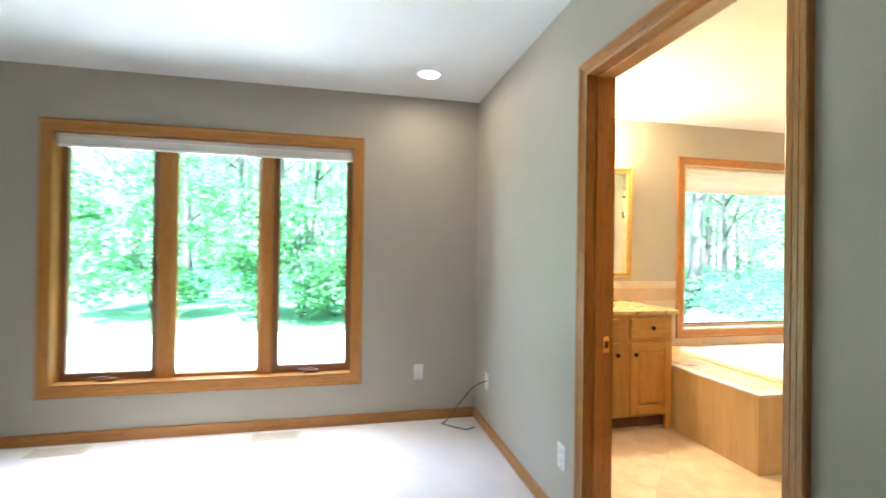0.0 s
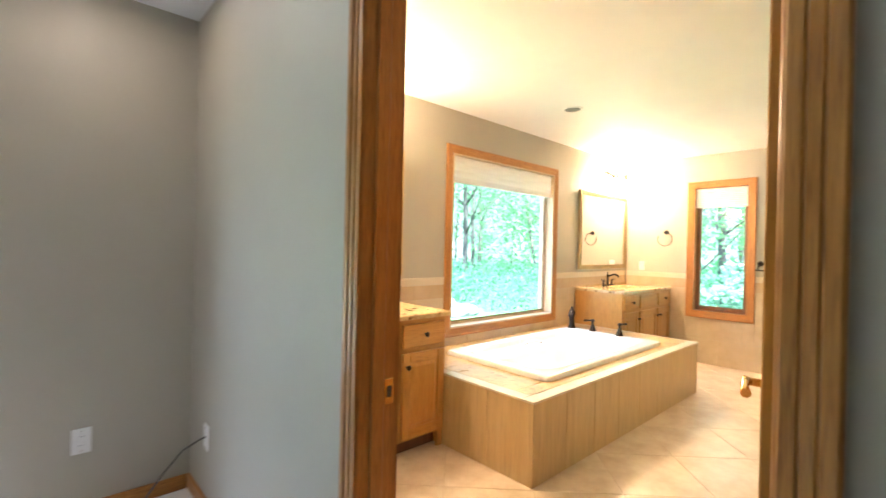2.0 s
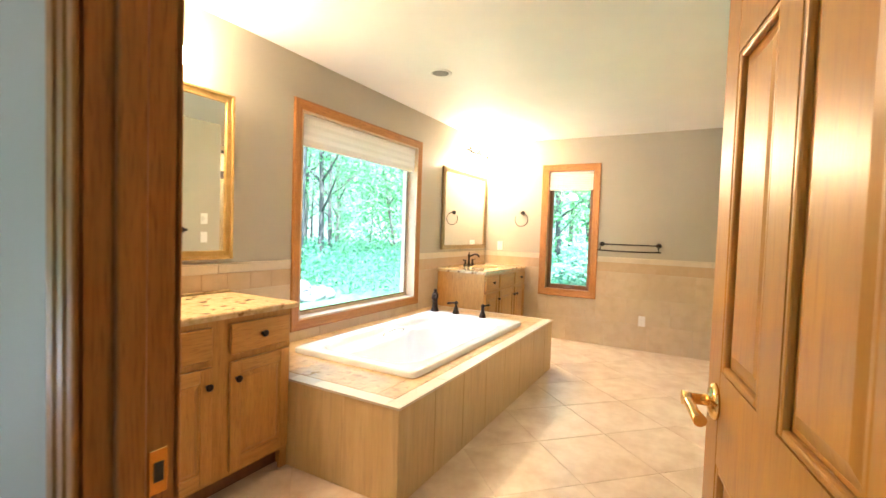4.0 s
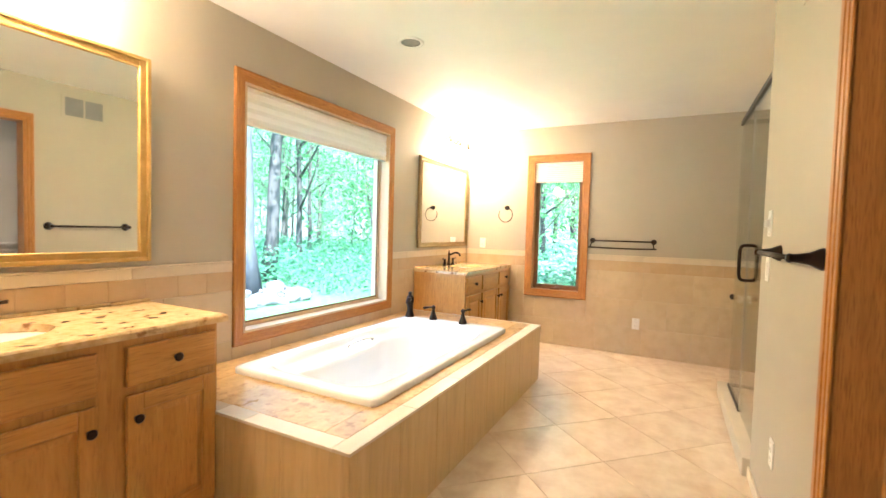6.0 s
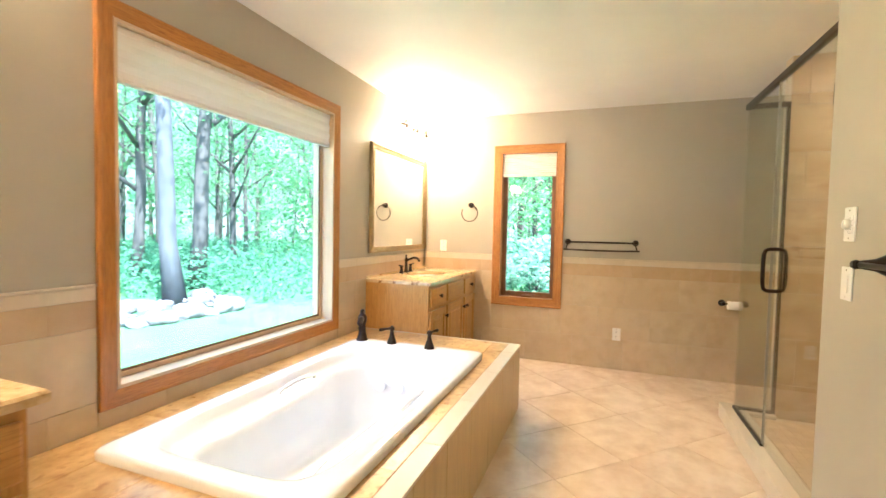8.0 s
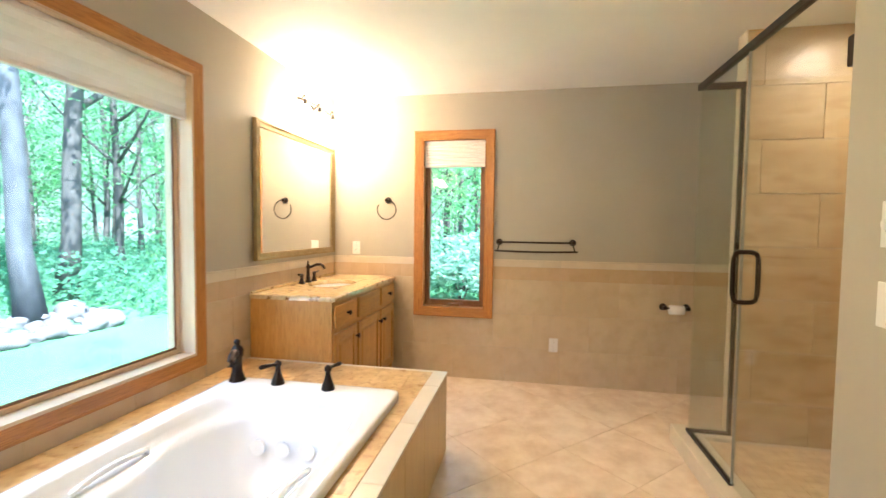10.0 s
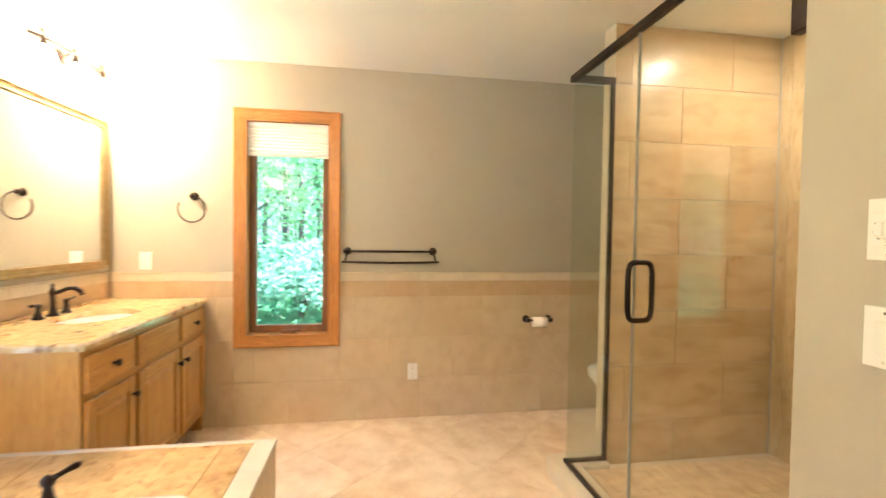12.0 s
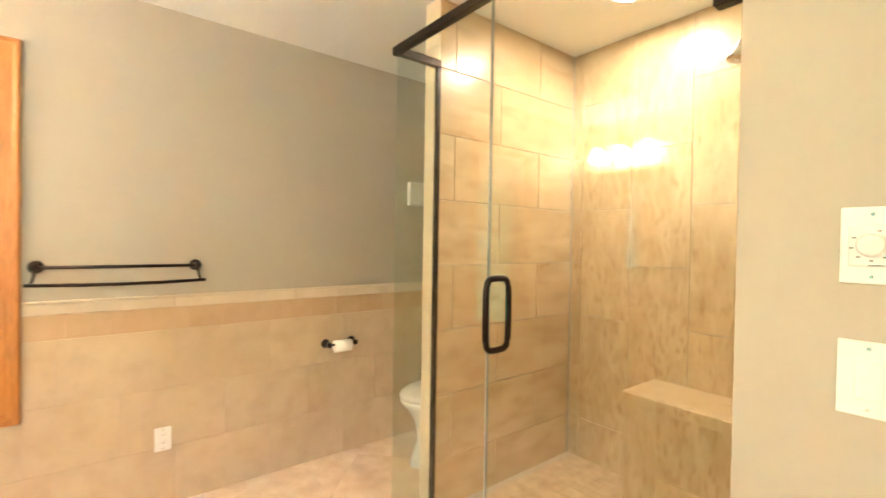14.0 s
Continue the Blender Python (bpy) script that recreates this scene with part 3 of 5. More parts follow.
def pleated_shade(axis, u0, u1, ztop, zbot, face, out, folds, label):
    c = (u0 + u1) / 2
    origin = pose(c, face - out * 0.035, zbot) if axis == "x" else pose(face - out * 0.035, c, zbot)
    s = thing("window_shade", origin, label, "blind")
    L, hgt = (u1 - u0) / 2, ztop - zbot
    mk = (lambda a, b, y0, y1, z0, z1, bev=0.0: boxed(a, b, y0, y1, z0, z1, bev)) if axis == "x" else (lambda a, b, y0, y1, z0, z1, bev=0.0: boxed(y0, y1, a, b, z0, z1, bev))
    part("headrail", mk(-L, L, -0.02, 0.02, hgt - 0.03, hgt, 0.003), SHADE_CLOTH, s)
    bm = bmesh.new()
    rows = []
    for i in range(2 * folds + 1):
        z = 0.018 + (hgt - 0.048) * i / (2 * folds)
        d = 0.010 if i % 2 else 0.017
        rows.append([bm.verts.new((q, d * k, z) if axis == "x" else (d * k, q, z)) for q, k in ((-L, -1), (L, -1), (L, 1), (-L, 1))])
    for a, b in zip(rows, rows[1:]):
        for i in (0, 1, 3):
            bm.faces.new((a[i], a[(i + 1) % 4], b[(i + 1) % 4], b[i]))
    bm.faces.new(rows[0])
    bm.faces.new(rows[-1])
    bmesh.ops.recalc_face_normals(bm, faces=bm.faces)
    part("fabric", bm, SHADE_CLOTH, s)
    part("bottom_rail", mk(-L, L, -0.016, 0.016, 0.0, 0.018, 0.003), SHADE_CLOTH, s)
    return s


pleated_shade("x", -0.19, 1.693, 2.026, 1.94, BNY, -1, 5, "cream pleated shade drawn up at the window head")
pleated_shade("x", 4.621, 6.092, 2.076, 1.853, NY, -1, 3, "cream roman shade drawn up over the picture window")
pleated_shade("y", 3.493, 4.02, 2.058, 1.833, EX, -1, 8, "cream pleated shade half raised in the narrow window")

# ---------- tub and its tiled deck ----------
DX0, DX1, DY0, DZ = 4.015, 6.565, 3.565, 0.47
TX0, TX1, TY0, TY1 = 4.38, 6.14, 3.725, 4.655
deck = thing("tub_deck", pose(0, 0, 0), "tiled tub surround with golden stone top and pale border", "tub surround")
deck["kind"] = "structure"
bm = bmesh.new()
for x0, x1, y0, y1 in ((DX0 + 0.01, DX1 - 0.01, DY0 + 0.01, TY0 + 0.04), (DX0 + 0.01, DX1 - 0.01, TY1 - 0.04, NY),
                       (DX0 + 0.01, TX0 + 0.04, TY0 + 0.04, TY1 - 0.04), (TX1 - 0.04, DX1 - 0.01, TY0 + 0.04, TY1 - 0.04)):
    box(bm, x0, x1, y0, y1, 0, DZ - 0.0025)
part("core", bm, GROUT, deck)


def superloop(bm, cx, cy, a, b, z, p, n=144, waist=0.0):
    vs = []
    for i in range(n):
        t = 2 * math.pi * i / n
        c, s = math.cos(t), math.sin(t)
        x = a * math.copysign(abs(c) ** (2 / p), c)
        y = b * math.copysign(abs(s) ** (2 / p), s)
        u = x / a
        rise = max(0.0, min(1.0, (u + 0.98) / 0.35)) * max(0.0, min(1.0, (0.62 - u) / 0.50))
        y *= 1 - waist * rise * rise * (3 - 2 * rise)
        vs.append(bm.verts.new((cx + x, cy + y, z)))
    return vs


tub = thing("bathtub", pose((TX0 + TX1) / 2, (TY0 + TY1) / 2, DZ), "white acrylic drop-in whirlpool tub with moulded armrests", "bathtub")
bm = bmesh.new()
A, Bq = (TX1 - TX0) / 2, (TY1 - TY0) / 2
loops = [superloop(bm, 0, 0, A, Bq, 0.001, 34), superloop(bm, 0, 0, A, Bq, 0.026, 34), superloop(bm, 0, 0, A - 0.006, Bq - 0.006, 0.034, 30),
         superloop(bm, 0, 0, A - 0.02, Bq - 0.02, 0.037, 26), superloop(bm, -0.045, 0, A - 0.125, Bq - 0.075, 0.036, 7),
         superloop(bm, -0.045, 0, A - 0.14, Bq - 0.088, 0.028, 6), superloop(bm, -0.045, 0, A - 0.152, Bq - 0.098, -0.002, 5.2),
         superloop(bm, -0.045, 0, A - 0.16, Bq - 0.106, -0.026, 4.8, waist=0.04), superloop(bm, -0.045, 0, A - 0.172, Bq - 0.118, -0.036, 4.4, waist=0.24),
         superloop(bm, -0.045, 0, A - 0.184, Bq - 0.130, -0.046, 4, waist=0.27), superloop(bm, -0.045, 0, A - 0.20, Bq - 0.142, -0.075, 3.6, waist=0.27),
         superloop(bm, -0.03, 0, A - 0.26, Bq - 0.18, -0.22, 3.4, waist=0.17), superloop(bm, -0.02, 0, A - 0.34, Bq - 0.22, -0.36, 3.2), superloop(bm, -0.01, 0, A - 0.40, Bq - 0.26, -0.40, 3.0),
         superloop(bm, -0.01, 0, A - 0.54, Bq - 0.35, -0.41, 2.6)]
for a, b in zip(loops, loops[1:]):
    for i in range(len(a)):
        f = bm.faces.new((a[i], a[(i + 1) % len(a)], b[(i + 1) % len(a)], b[i]))
        f.smooth = True
bm.faces.new(loops[-1])
bmesh.ops.recalc_face_normals(bm, faces=bm.faces)
part("shell", bm, ACRYLIC, tub)
for s in (1, -1):
    g = [(-0.09 + 0.28 * k / 10, s * (Bq - 0.135), -0.012 + 0.014 * math.sin(math.pi * k / 10)) for k in range(11)]
    part("grip_bar", tube(bmesh.new(), [(g[0][0], g[0][1], -0.05), *g, (g[-1][0], g[-1][1], -0.05)], 0.011, 10), ACRYLIC, tub, "white grip bar")
for y in (-0.12, 0, 0.12):
    part("jet", lathe(bmesh.new(), [(0.036, -0.012), (0.036, 0.0), (0.028, 0.006), (0.012, 0.0)], (A - 0.30, y, -0.17), "x", 18), ACRYLIC, tub)
part("overflow_plate", lathe(bmesh.new(), [(0.034, -0.016), (0.032, -0.004), (0.020, 0.0)], (-A + 0.215, 0, -0.17), "x", 20), CHROME, tub)
part("drain", lathe(bmesh.new(), [(0.03, -0.412), (0.03, -0.406), (0.02, -0.404)], (0.25, 0, 0), "z", 20), CHROME, tub)


def lever_handle(x, y, turn):
    h = thing("tub_tap", pose(x, y, DZ + 0.036, 0, 0, turn), "oil-rubbed bronze lever tap on the tub rim", "tap", "taps on the tub rim")
    part("body", lathe(bmesh.new(), [(0.033, 0), (0.034, 0.006), (0.030, 0.012), (0.031, 0.018), (0.024, 0.034), (0.016, 0.058), (0.012, 0.080), (0.012, 0.090), (0.018, 0.096), (0.018, 0.110), (0.011, 0.117), (0.004, 0.122)]), BRONZE, h)
    part("lever", tube(bmesh.new(), [(0, 0, 0.103), (0.03, 0, 0.105), (0.06, 0, 0.106), (0.085, 0, 0.105), (0.098, 0, 0.104)], 0.010, 10, taper=[1.2, 0.75, 0.9, 1.15, 0.8]), BRONZE, h)
    return h


lever_handle(6.075, 4.355, 150)
lever_handle(6.060, 4.075, -15)
spout = thing("tub_spout", pose(6.075, 4.585, DZ + 0.036), "oil-rubbed bronze tub spout with turned finial", "tap")
part("body", lathe(bmesh.new(), [(0.040, 0), (0.041, 0.008), (0.034, 0.018), (0.034, 0.026), (0.026, 0.045), (0.023, 0.09), (0.025, 0.12), (0.031, 0.130), (0.031, 0.165), (0.022, 0.178), (0.012, 0.188), (0.015, 0.198), (0.013, 0.21), (0.004, 0.216)]), BRONZE, spout)
part("nozzle", tube(bmesh.new(), [(-0.01, 0, 0.145), (-0.05, -0.02, 0.160), (-0.085, -0.036, 0.155), (-0.108, -0.045, 0.135), (-0.112, -0.047, 0.108)], 0.019, 12, taper=[1, 1.05, 1.05, 1, 1.1]), BRONZE, spout)

# ---------- vanities ----------
VZ, VY = 0.875, 4.295


def knob(parent, x, y, z):
    part("knob", lathe(bmesh.new(), [(0.007, 0.0), (0.006, -0.012), (0.015, -0.018), (0.017, -0.024), (0.011, -0.030)], (x, y, z), "y", 14), BRONZE, parent, "dark bronze knob")


def vanity(m, width, cols, inner):
    """An oak vanity, its back against the wall at local y = 0, front at negative y. cols: (start, end, kind, knob side); inner: half of a middle stile."""
    d = NY - 0.012 - VY
    v = thing("vanity_cabinet", m, "honey oak vanity cabinet with drawers, panel doors and dark knobs", "cabinet", "bathroom vanities")
    part("side_panel", boxed(0, 0.018, -d + 0.0185, 0, 0.0, VZ - 0.03), OAK, v)
    part("side_panel", boxed(width - 0.018, width, -d + 0.0185, 0, 0.0, VZ - 0.03), OAK, v)
    part("bottom_panel", boxed(0.018, width - 0.018, -d + 0.02, 0, 0.10, 0.118), OAK_X, v)
    part("back_panel", boxed(0.018, width - 0.018, -0.012, 0, 0.118, VZ - 0.03), OAK, v)
    part("toe_kick", boxed(0.018, width - 0.018, -d + 0.07, -d + 0.085, 0, 0.10), SASH, v)
    bm = bmesh.new()
    f0, f1 = -d - 0.002, -d + 0.018
    edges = sorted({0.0, width, *[c[0] for c in cols[1:]]})
    box(bm, 0.0, width, f0, f1, VZ - 0.075, VZ - 0.03)
    box(bm, 0.0, width, f0, f1, 0.10, 0.135)
    for e in edges:
        a, b = max(0, e - inner - 0.006), min(width, e + inner + 0.006)
        box(bm, a, b, f0 + 0.0005, f1, 0.135, VZ - 0.075)
        if e in (0.0, width):
            box(bm, a if e else 0.0, b, f0 + 0.0005, f1, 0.0, 0.10)
    box(bm, 0.022, width - 0.022, f0 + 0.001, f1, 0.630, 0.69)
    part("face_frame", bm, OAK, v)
    for s, e, kind, side in cols:
        a, b = s + (inner if s else 0.016), e - (inner if e < width - 0.001 else 0.016)
        front = part("drawer_front" if kind == "drawer" else "false_front", boxed(a, b, f0 - 0.019, f0 - 0.0008, 0.672, VZ - 0.058, 0.006, 2), OAK_X, v)
        if kind == "drawer":
            knob(front, (a + b) / 2, f0 - 0.019, 0.748)
        door = part("door", boxed(a, a + 0.055, f0 - 0.019, f0 - 0.0008, 0.118, 0.640, 0.004, 2), OAK, v)
        part("stile", boxed(b - 0.055, b, f0 - 0.019, f0 - 0.0008, 0.118, 0.640, 0.004, 2), OAK, door)
        part("rail", boxed(a + 0.055, b - 0.055, f0 - 0.0185, f0 - 0.0012, 0.118, 0.178, 0.003), OAK_X, door)
        part("rail", boxed(a + 0.055, b - 0.055, f0 - 0.0185, f0 - 0.0012, 0.580, 0.640, 0.003), OAK_X, door)
        bm = boxed(a + 0.053, b - 0.053, f0 - 0.009, f0 - 0.002, 0.176, 0.582)
        bm3 = bmesh.new()
        box(bm3, a + 0.062, b - 0.062, f0 - 0.017, f0 - 0.0085, 0.185, 0.573)
        for vert in bm3.verts:
            if vert.co.y < f0 - 0.012:
                vert.co.x += 0.02 if vert.co.x < (a + b) / 2 else -0.02
                vert.co.z += 0.02 if vert.co.z < 0.4 else -0.02
        me = bpy.data.meshes.new("tmp")
        bm3.to_mesh(me)
        bm3.free()
        bm.from_mesh(me)
        bpy.data.meshes.remove(me)
        part("panel", bm, OAK, door)
        knob(door, (a + 0.028) if side < 0 else (b - 0.028), f0 - 0.019, 0.56)
    return v


def countertop(x0, x1, sinkx, label):
    c = thing("countertop", pose(sinkx, NY, VZ - 0.03), label, "countertop", "granite vanity tops")
    bm = bmesh.new()
    y0, y1 = 4.273 - NY, -0.010
    sx, sy, a, b, n = 0.0, -0.275, 0.215, 0.165, 40
    outer = []
    for i in range(n):
        t = 2 * math.pi * (i + 0.5) / n
        dx, dy = math.cos(t), math.sin(t)
        k = min((x1 - sinkx) / dx if dx > 1e-6 else 1e9, (x0 - sinkx) / dx if dx < -1e-6 else 1e9,
                (y1 - sy) / dy if dy > 1e-6 else 1e9, (y0 - sy) / dy if dy < -1e-6 else 1e9)
        outer.append((dx * k, sy + dy * k))
    for cx, cy in ((x0 - sinkx, y0), (x1 - sinkx, y0), (x1 - sinkx, y1), (x0 - sinkx, y1)):
        j = min(range(n), key=lambda i: (outer[i][0] - cx) ** 2 + (outer[i][1] - cy) ** 2)
        outer[j] = (cx, cy)
    inner = [(a * math.cos(2 * math.pi * (i + 0.5) / n), sy + b * math.sin(2 * math.pi * (i + 0.5) / n)) for i in range(n)]
    r = [[bm.verts.new((*p, z)) for p in q] for q, z in ((outer, 0.0), (outer, 0.022), ([(max(x0 - sinkx + 0.006, min(x1 - sinkx - 0.006, p[0])), max(y0 + 0.006, p[1])) for p in outer], 0.03), (inner, 0.03), (inner, 0.0))]
    for p, q in zip(r, r[1:] + r[:1]):
        for i in range(n):
            bm.faces.new((p[i], p[(i + 1) % n], q[(i + 1) % n], q[i]))
    bmesh.ops.recalc_face_normals(bm, faces=bm.faces)
    part("slab", bm, GRANITE, c)
    part("backsplash", boxed(x0 - sinkx + 0.004, x1 - sinkx - 0.004, y1 - 0.016, y1, 0.0305, 0.045, 0.002), GRANITE, c)
    basin = thing("sink_basin", pose(sinkx, NY - 0.275, VZ - 0.031), "white china undermount oval basin", "sink", "bathroom basins")
    bm = bmesh.new()
    rows = []
    for k, z in ((1.04, 0.0), (1.0, -0.004), (0.95, -0.05), (0.82, -0.10), (0.55, -0.135), (0.12, -0.145)):
        rows.append([bm.verts.new((a * k * math.cos(2 * math.pi * i / n), b * k * math.sin(2 * math.pi * i / n), z)) for i in range(n)])
    for p, q in zip(rows, rows[1:]):
        for i in range(n):
            f = bm.faces.new((p[i], p[(i + 1) % n], q[(i + 1) % n], q[i]))
            f.smooth = True
    bm.faces.new(rows[-1])
    part("bowl", bm, CHINA, basin)
    part("drain", lathe(bmesh.new(), [(0.024, -0.1445), (0.024, -0.140), (0.014, -0.138)]), BRONZE, basin)
    tap = thing("basin_tap", pose(sinkx, NY - 0.075, VZ), "oil-rubbed bronze widespread basin tap", "tap", "basin taps")
    part("spout_base", lathe(bmesh.new(), [(0.026, 0), (0.026, 0.006), (0.018, 0.016), (0.013, 0.05), (0.012, 0.10), (0.016, 0.115), (0.013, 0.13), (0.006, 0.145), (0.009, 0.155), (0.003, 0.165)]), BRONZE, tap)
    part("spout", tube(bmesh.new(), [(0, 0, 0.11), (0, -0.03, 0.122), (0, -0.07, 0.140), (0, -0.105, 0.140), (0, -0.128, 0.125), (0, -0.134, 0.105)], 0.011, 12, taper=[1, 0.95, 0.95, 1, 1.05, 1.15]), BRONZE, tap)
    for s in (-1, 1):
        part("handle_base", lathe(bmesh.new(), [(0.024, 0), (0.024, 0.006), (0.017, 0.014), (0.012, 0.04), (0.011, 0.055), (0.015, 0.062), (0.010, 0.075)], (s * 0.10, 0, 0)), BRONZE, tap)
        part("lever", tube(bmesh.new(), [(s * 0.10, 0, 0.066), (s * 0.125, -0.004, 0.070), (s * 0.16, -0.006, 0.074)], 0.007, 10, taper=[1.2, 0.8, 1.1]), BRONZE, tap)
    return c


V1 = 2.785
vanity(pose(V1, NY - 0.012, 0), 4.03 - V1, [(0.0, 0.32, "drawer", -1), (0.32, 0.845, "false", 1), (0.845, 1.245, "drawer", -1)], 0.045)
countertop(2.782, 4.07, 3.37, "golden speckled granite vanity top beside the doorway")
V2 = 6.572
vanity(pose(V2, NY - 0.012, 0), 7.822 - V2, [(0.0, 0.385, "drawer", 1), (0.385, 0.87, "false", 1), (0.87, 1.25, "drawer", -1)], 0.016)
countertop(6.570, 7.826, 7.21, "golden speckled granite vanity top in the corner")


def wall_mirror(cx, cz, w, h, material, label):
    m = thing("wall_mirror", pose(cx, NY - 0.003, cz), label, "mirror", "framed mirrors")
    fw = 0.05
    for nm, a, b, c, d in (("frame_side", -w / 2, -w / 2 + fw, -h / 2, h / 2), ("frame_side", w / 2 - fw, w / 2, -h / 2, h / 2),
                           ("frame_rail", -w / 2 + fw, w / 2 - fw, -h / 2, -h / 2 + fw), ("frame_rail", -w / 2 + fw, w / 2 - fw, h / 2 - fw, h / 2)):
        bm = boxed(a, b, -0.020, 0, c, d, 0.004, 2)
        if nm == "frame_side":
            o = -1 if a < 0 else 1
            xo = a if o < 0 else b
            xi = b if o < 0 else a
            box(bm, *sorted((xo - o * 0.002, xo - o * 0.020)), -0.030, -0.019, c + 0.002, d - 0.002, 0.004, 2)
            box(bm, *sorted((xi, xi + o * 0.010)), -0.024, -0.019, c + fw - 0.01, d - fw + 0.01, 0.002)
        else:
            o = -1 if c < 0 else 1
            zo = c if o < 0 else d
            zi = d if o < 0 else c
            box(bm, a - 0.03, b + 0.03, -0.0295, -0.0195, *sorted((zo - o * 0.002, zo - o * 0.020)), 0.004, 2)
            box(bm, a, b, -0.024, -0.019, *sorted((zi, zi + o * 0.010)), 0.002)
        part(nm, bm, material, m)
    part("glass", boxed(-w / 2 + fw - 0.004, w / 2 - fw + 0.004, -0.012, -0.006, -h / 2 + fw - 0.004, h / 2 - fw + 0.004), MIRROR, m, "clear mirror glass")
    return m


mirror_w = wall_mirror(3.455, 1.545, 1.20, 0.945, GILT, "gilt-framed rectangular wall mirror above the vanity")
wall_mirror(7.207, 1.537, 1.175, 0.92, PEWTER, "antique gold framed wall mirror above the corner vanity")

mirror_w.matrix_basis = pose(3.455, NY - 0.018, 1.545, 0, 0, -1.2)


def vanity_light(cx, z, shade):
    v = thing("vanity_light", pose(cx, NY - 0.003, z), "bronze three-arm vanity light with lit glass shades", "wall lamp", "vanity lights")
    part("back_plate", lathe(bmesh.new(), [(0.06, 0), (0.06, -0.012), (0.045, -0.022), (0.02, -0.028)], (0, 0, 0.0), "y", 24), BRONZE, v)
    part("bar", tube(bmesh.new(), [(-0.30, -0.06, 0.03), (-0.15, -0.06, 0.045), (0, -0.06, 0.05), (0.15, -0.06, 0.045), (0.30, -0.06, 0.03)], 0.009, 10), BRONZE, v)
    part("stem", tube(bmesh.new(), [(0, -0.02, 0), (0, -0.045, 0.03), (0, -0.06, 0.05)], 0.011, 10), BRONZE, v)
    for x in (-0.24, 0, 0.24):
        part("socket", lathe(bmesh.new(), [(0.008, 0.05), (0.012, 0.035), (0.017, 0.014), (0.024, 0.0)], (x, -0.085, -0.01), "z", 16), BRONZE, v)
        part("arm", tube(bmesh.new(), [(x, -0.06, 0.04), (x, -0.075, 0.07), (x, -0.085, 0.065), (x, -0.085, 0.045)], 0.006, 8), BRONZE, v)
        part("glass_shade", lathe(bmesh.new(), [(0.024, 0.0), (0.040, -0.02), (0.052, -0.055), (0.058, -0.095), (0.064, -0.11), (0.05, -0.112)], (x, -0.085, -0.01), "z", 20), shade, v, "glowing frosted glass shade")
    return v


vanity_light(7.385, 2.215, SHADE_GLOW)
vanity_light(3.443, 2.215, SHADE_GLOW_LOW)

# ---------- bathroom fittings ----------


def post_rose(bm, x, y, z, out, axis="x", reach=0.06):
    prof = [(0.028, 0), (0.028, 0.006), (0.020, 0.016), (0.011, 0.030), (0.010, reach - 0.012), (0.016, reach - 0.008), (0.016, reach + 0.008), (0.006, reach + 0.014)]
    return lathe(bm, [(r, out * h) for r, h in prof], (x, y, z), axis, 16)


rail = thing("towel_bar", pose(EX - 0.009, 3.06, 1.195), "double oil-rubbed bronze towel bar above the wainscot", "towel rail")
for y in (-0.30, 0.30):
    part("post", post_rose(bmesh.new(), 0, y, 0, -1), BRONZE, rail)
    part("drop_arm", tube(bmesh.new(), [(-0.06, y, 0), (-0.085, y, -0.03), (-0.095, y * 1.03, -0.07)], 0.006, 8), BRONZE, rail)
part("bar", tube(bmesh.new(), [(-0.06, -0.30, 0), (-0.06, 0.30, 0)], 0.008, 10), BRONZE, rail)
part("lower_bar", tube(bmesh.new(), [(-0.095, -0.33, -0.07), (-0.115, -0.15, -0.074), (-0.12, 0, -0.075), (-0.115, 0.15, -0.074), (-0.095, 0.33, -0.07)], 0.008, 10), BRONZE, rail)
ring = thing("towel_ring", pose(EX, 4.346, 1.545), "open bronze towel ring on the wall", "towel ring")
part("post", post_rose(bmesh.new(), 0, 0, 0, -1, "x", 0.045), BRONZE, ring)
part("ring", tube(bmesh.new(), [(-0.05, 0.0 + 0.085 * math.sin(t), -0.085 + 0.085 * math.cos(t)) for t in [radians(30 + 300 * k / 30 - 330) for k in range(31)]], 0.005, 8), BRONZE, ring)
holder = thing("toilet_roll_holder", pose(EX - 0.009, 1.97, 0.70), "bronze toilet roll holder with a thin white roll", "roll holder")
for y in (-0.085, 0.085):
    part("post", post_rose(bmesh.new(), 0, y, 0, -1), BRONZE, holder)
part("spindle", tube(bmesh.new(), [(-0.06, -0.085, 0), (-0.06, 0.085, 0)], 0.007, 10), BRONZE, holder)
part("paper_roll", lathe(bmesh.new(), [(0.020, -0.052), (0.036, -0.052), (0.036, 0.052), (0.020, 0.052)], (-0.06, 0, -0.012), "y", 24), PAPER, holder, "thin white paper roll")
bar2 = thing("towel_bar", pose(4.865, SY, 1.20), "oil-rubbed bronze towel bar on the taupe wall", "towel rail")
for x in (-0.30, 0.30):
    part("post", lathe(bmesh.new(), [(0.036, 0.0), (0.034, 0.008), (0.020, 0.035), (0.013, 0.075), (0.016, 0.085), (0.010, 0.095)], (x, 0, 0), "y", 16), BRONZE, bar2)
part("bar", tube(bmesh.new(), [(-0.30, 0.078, 0), (0.30, 0.078, 0)], 0.009, 10), BRONZE, bar2)


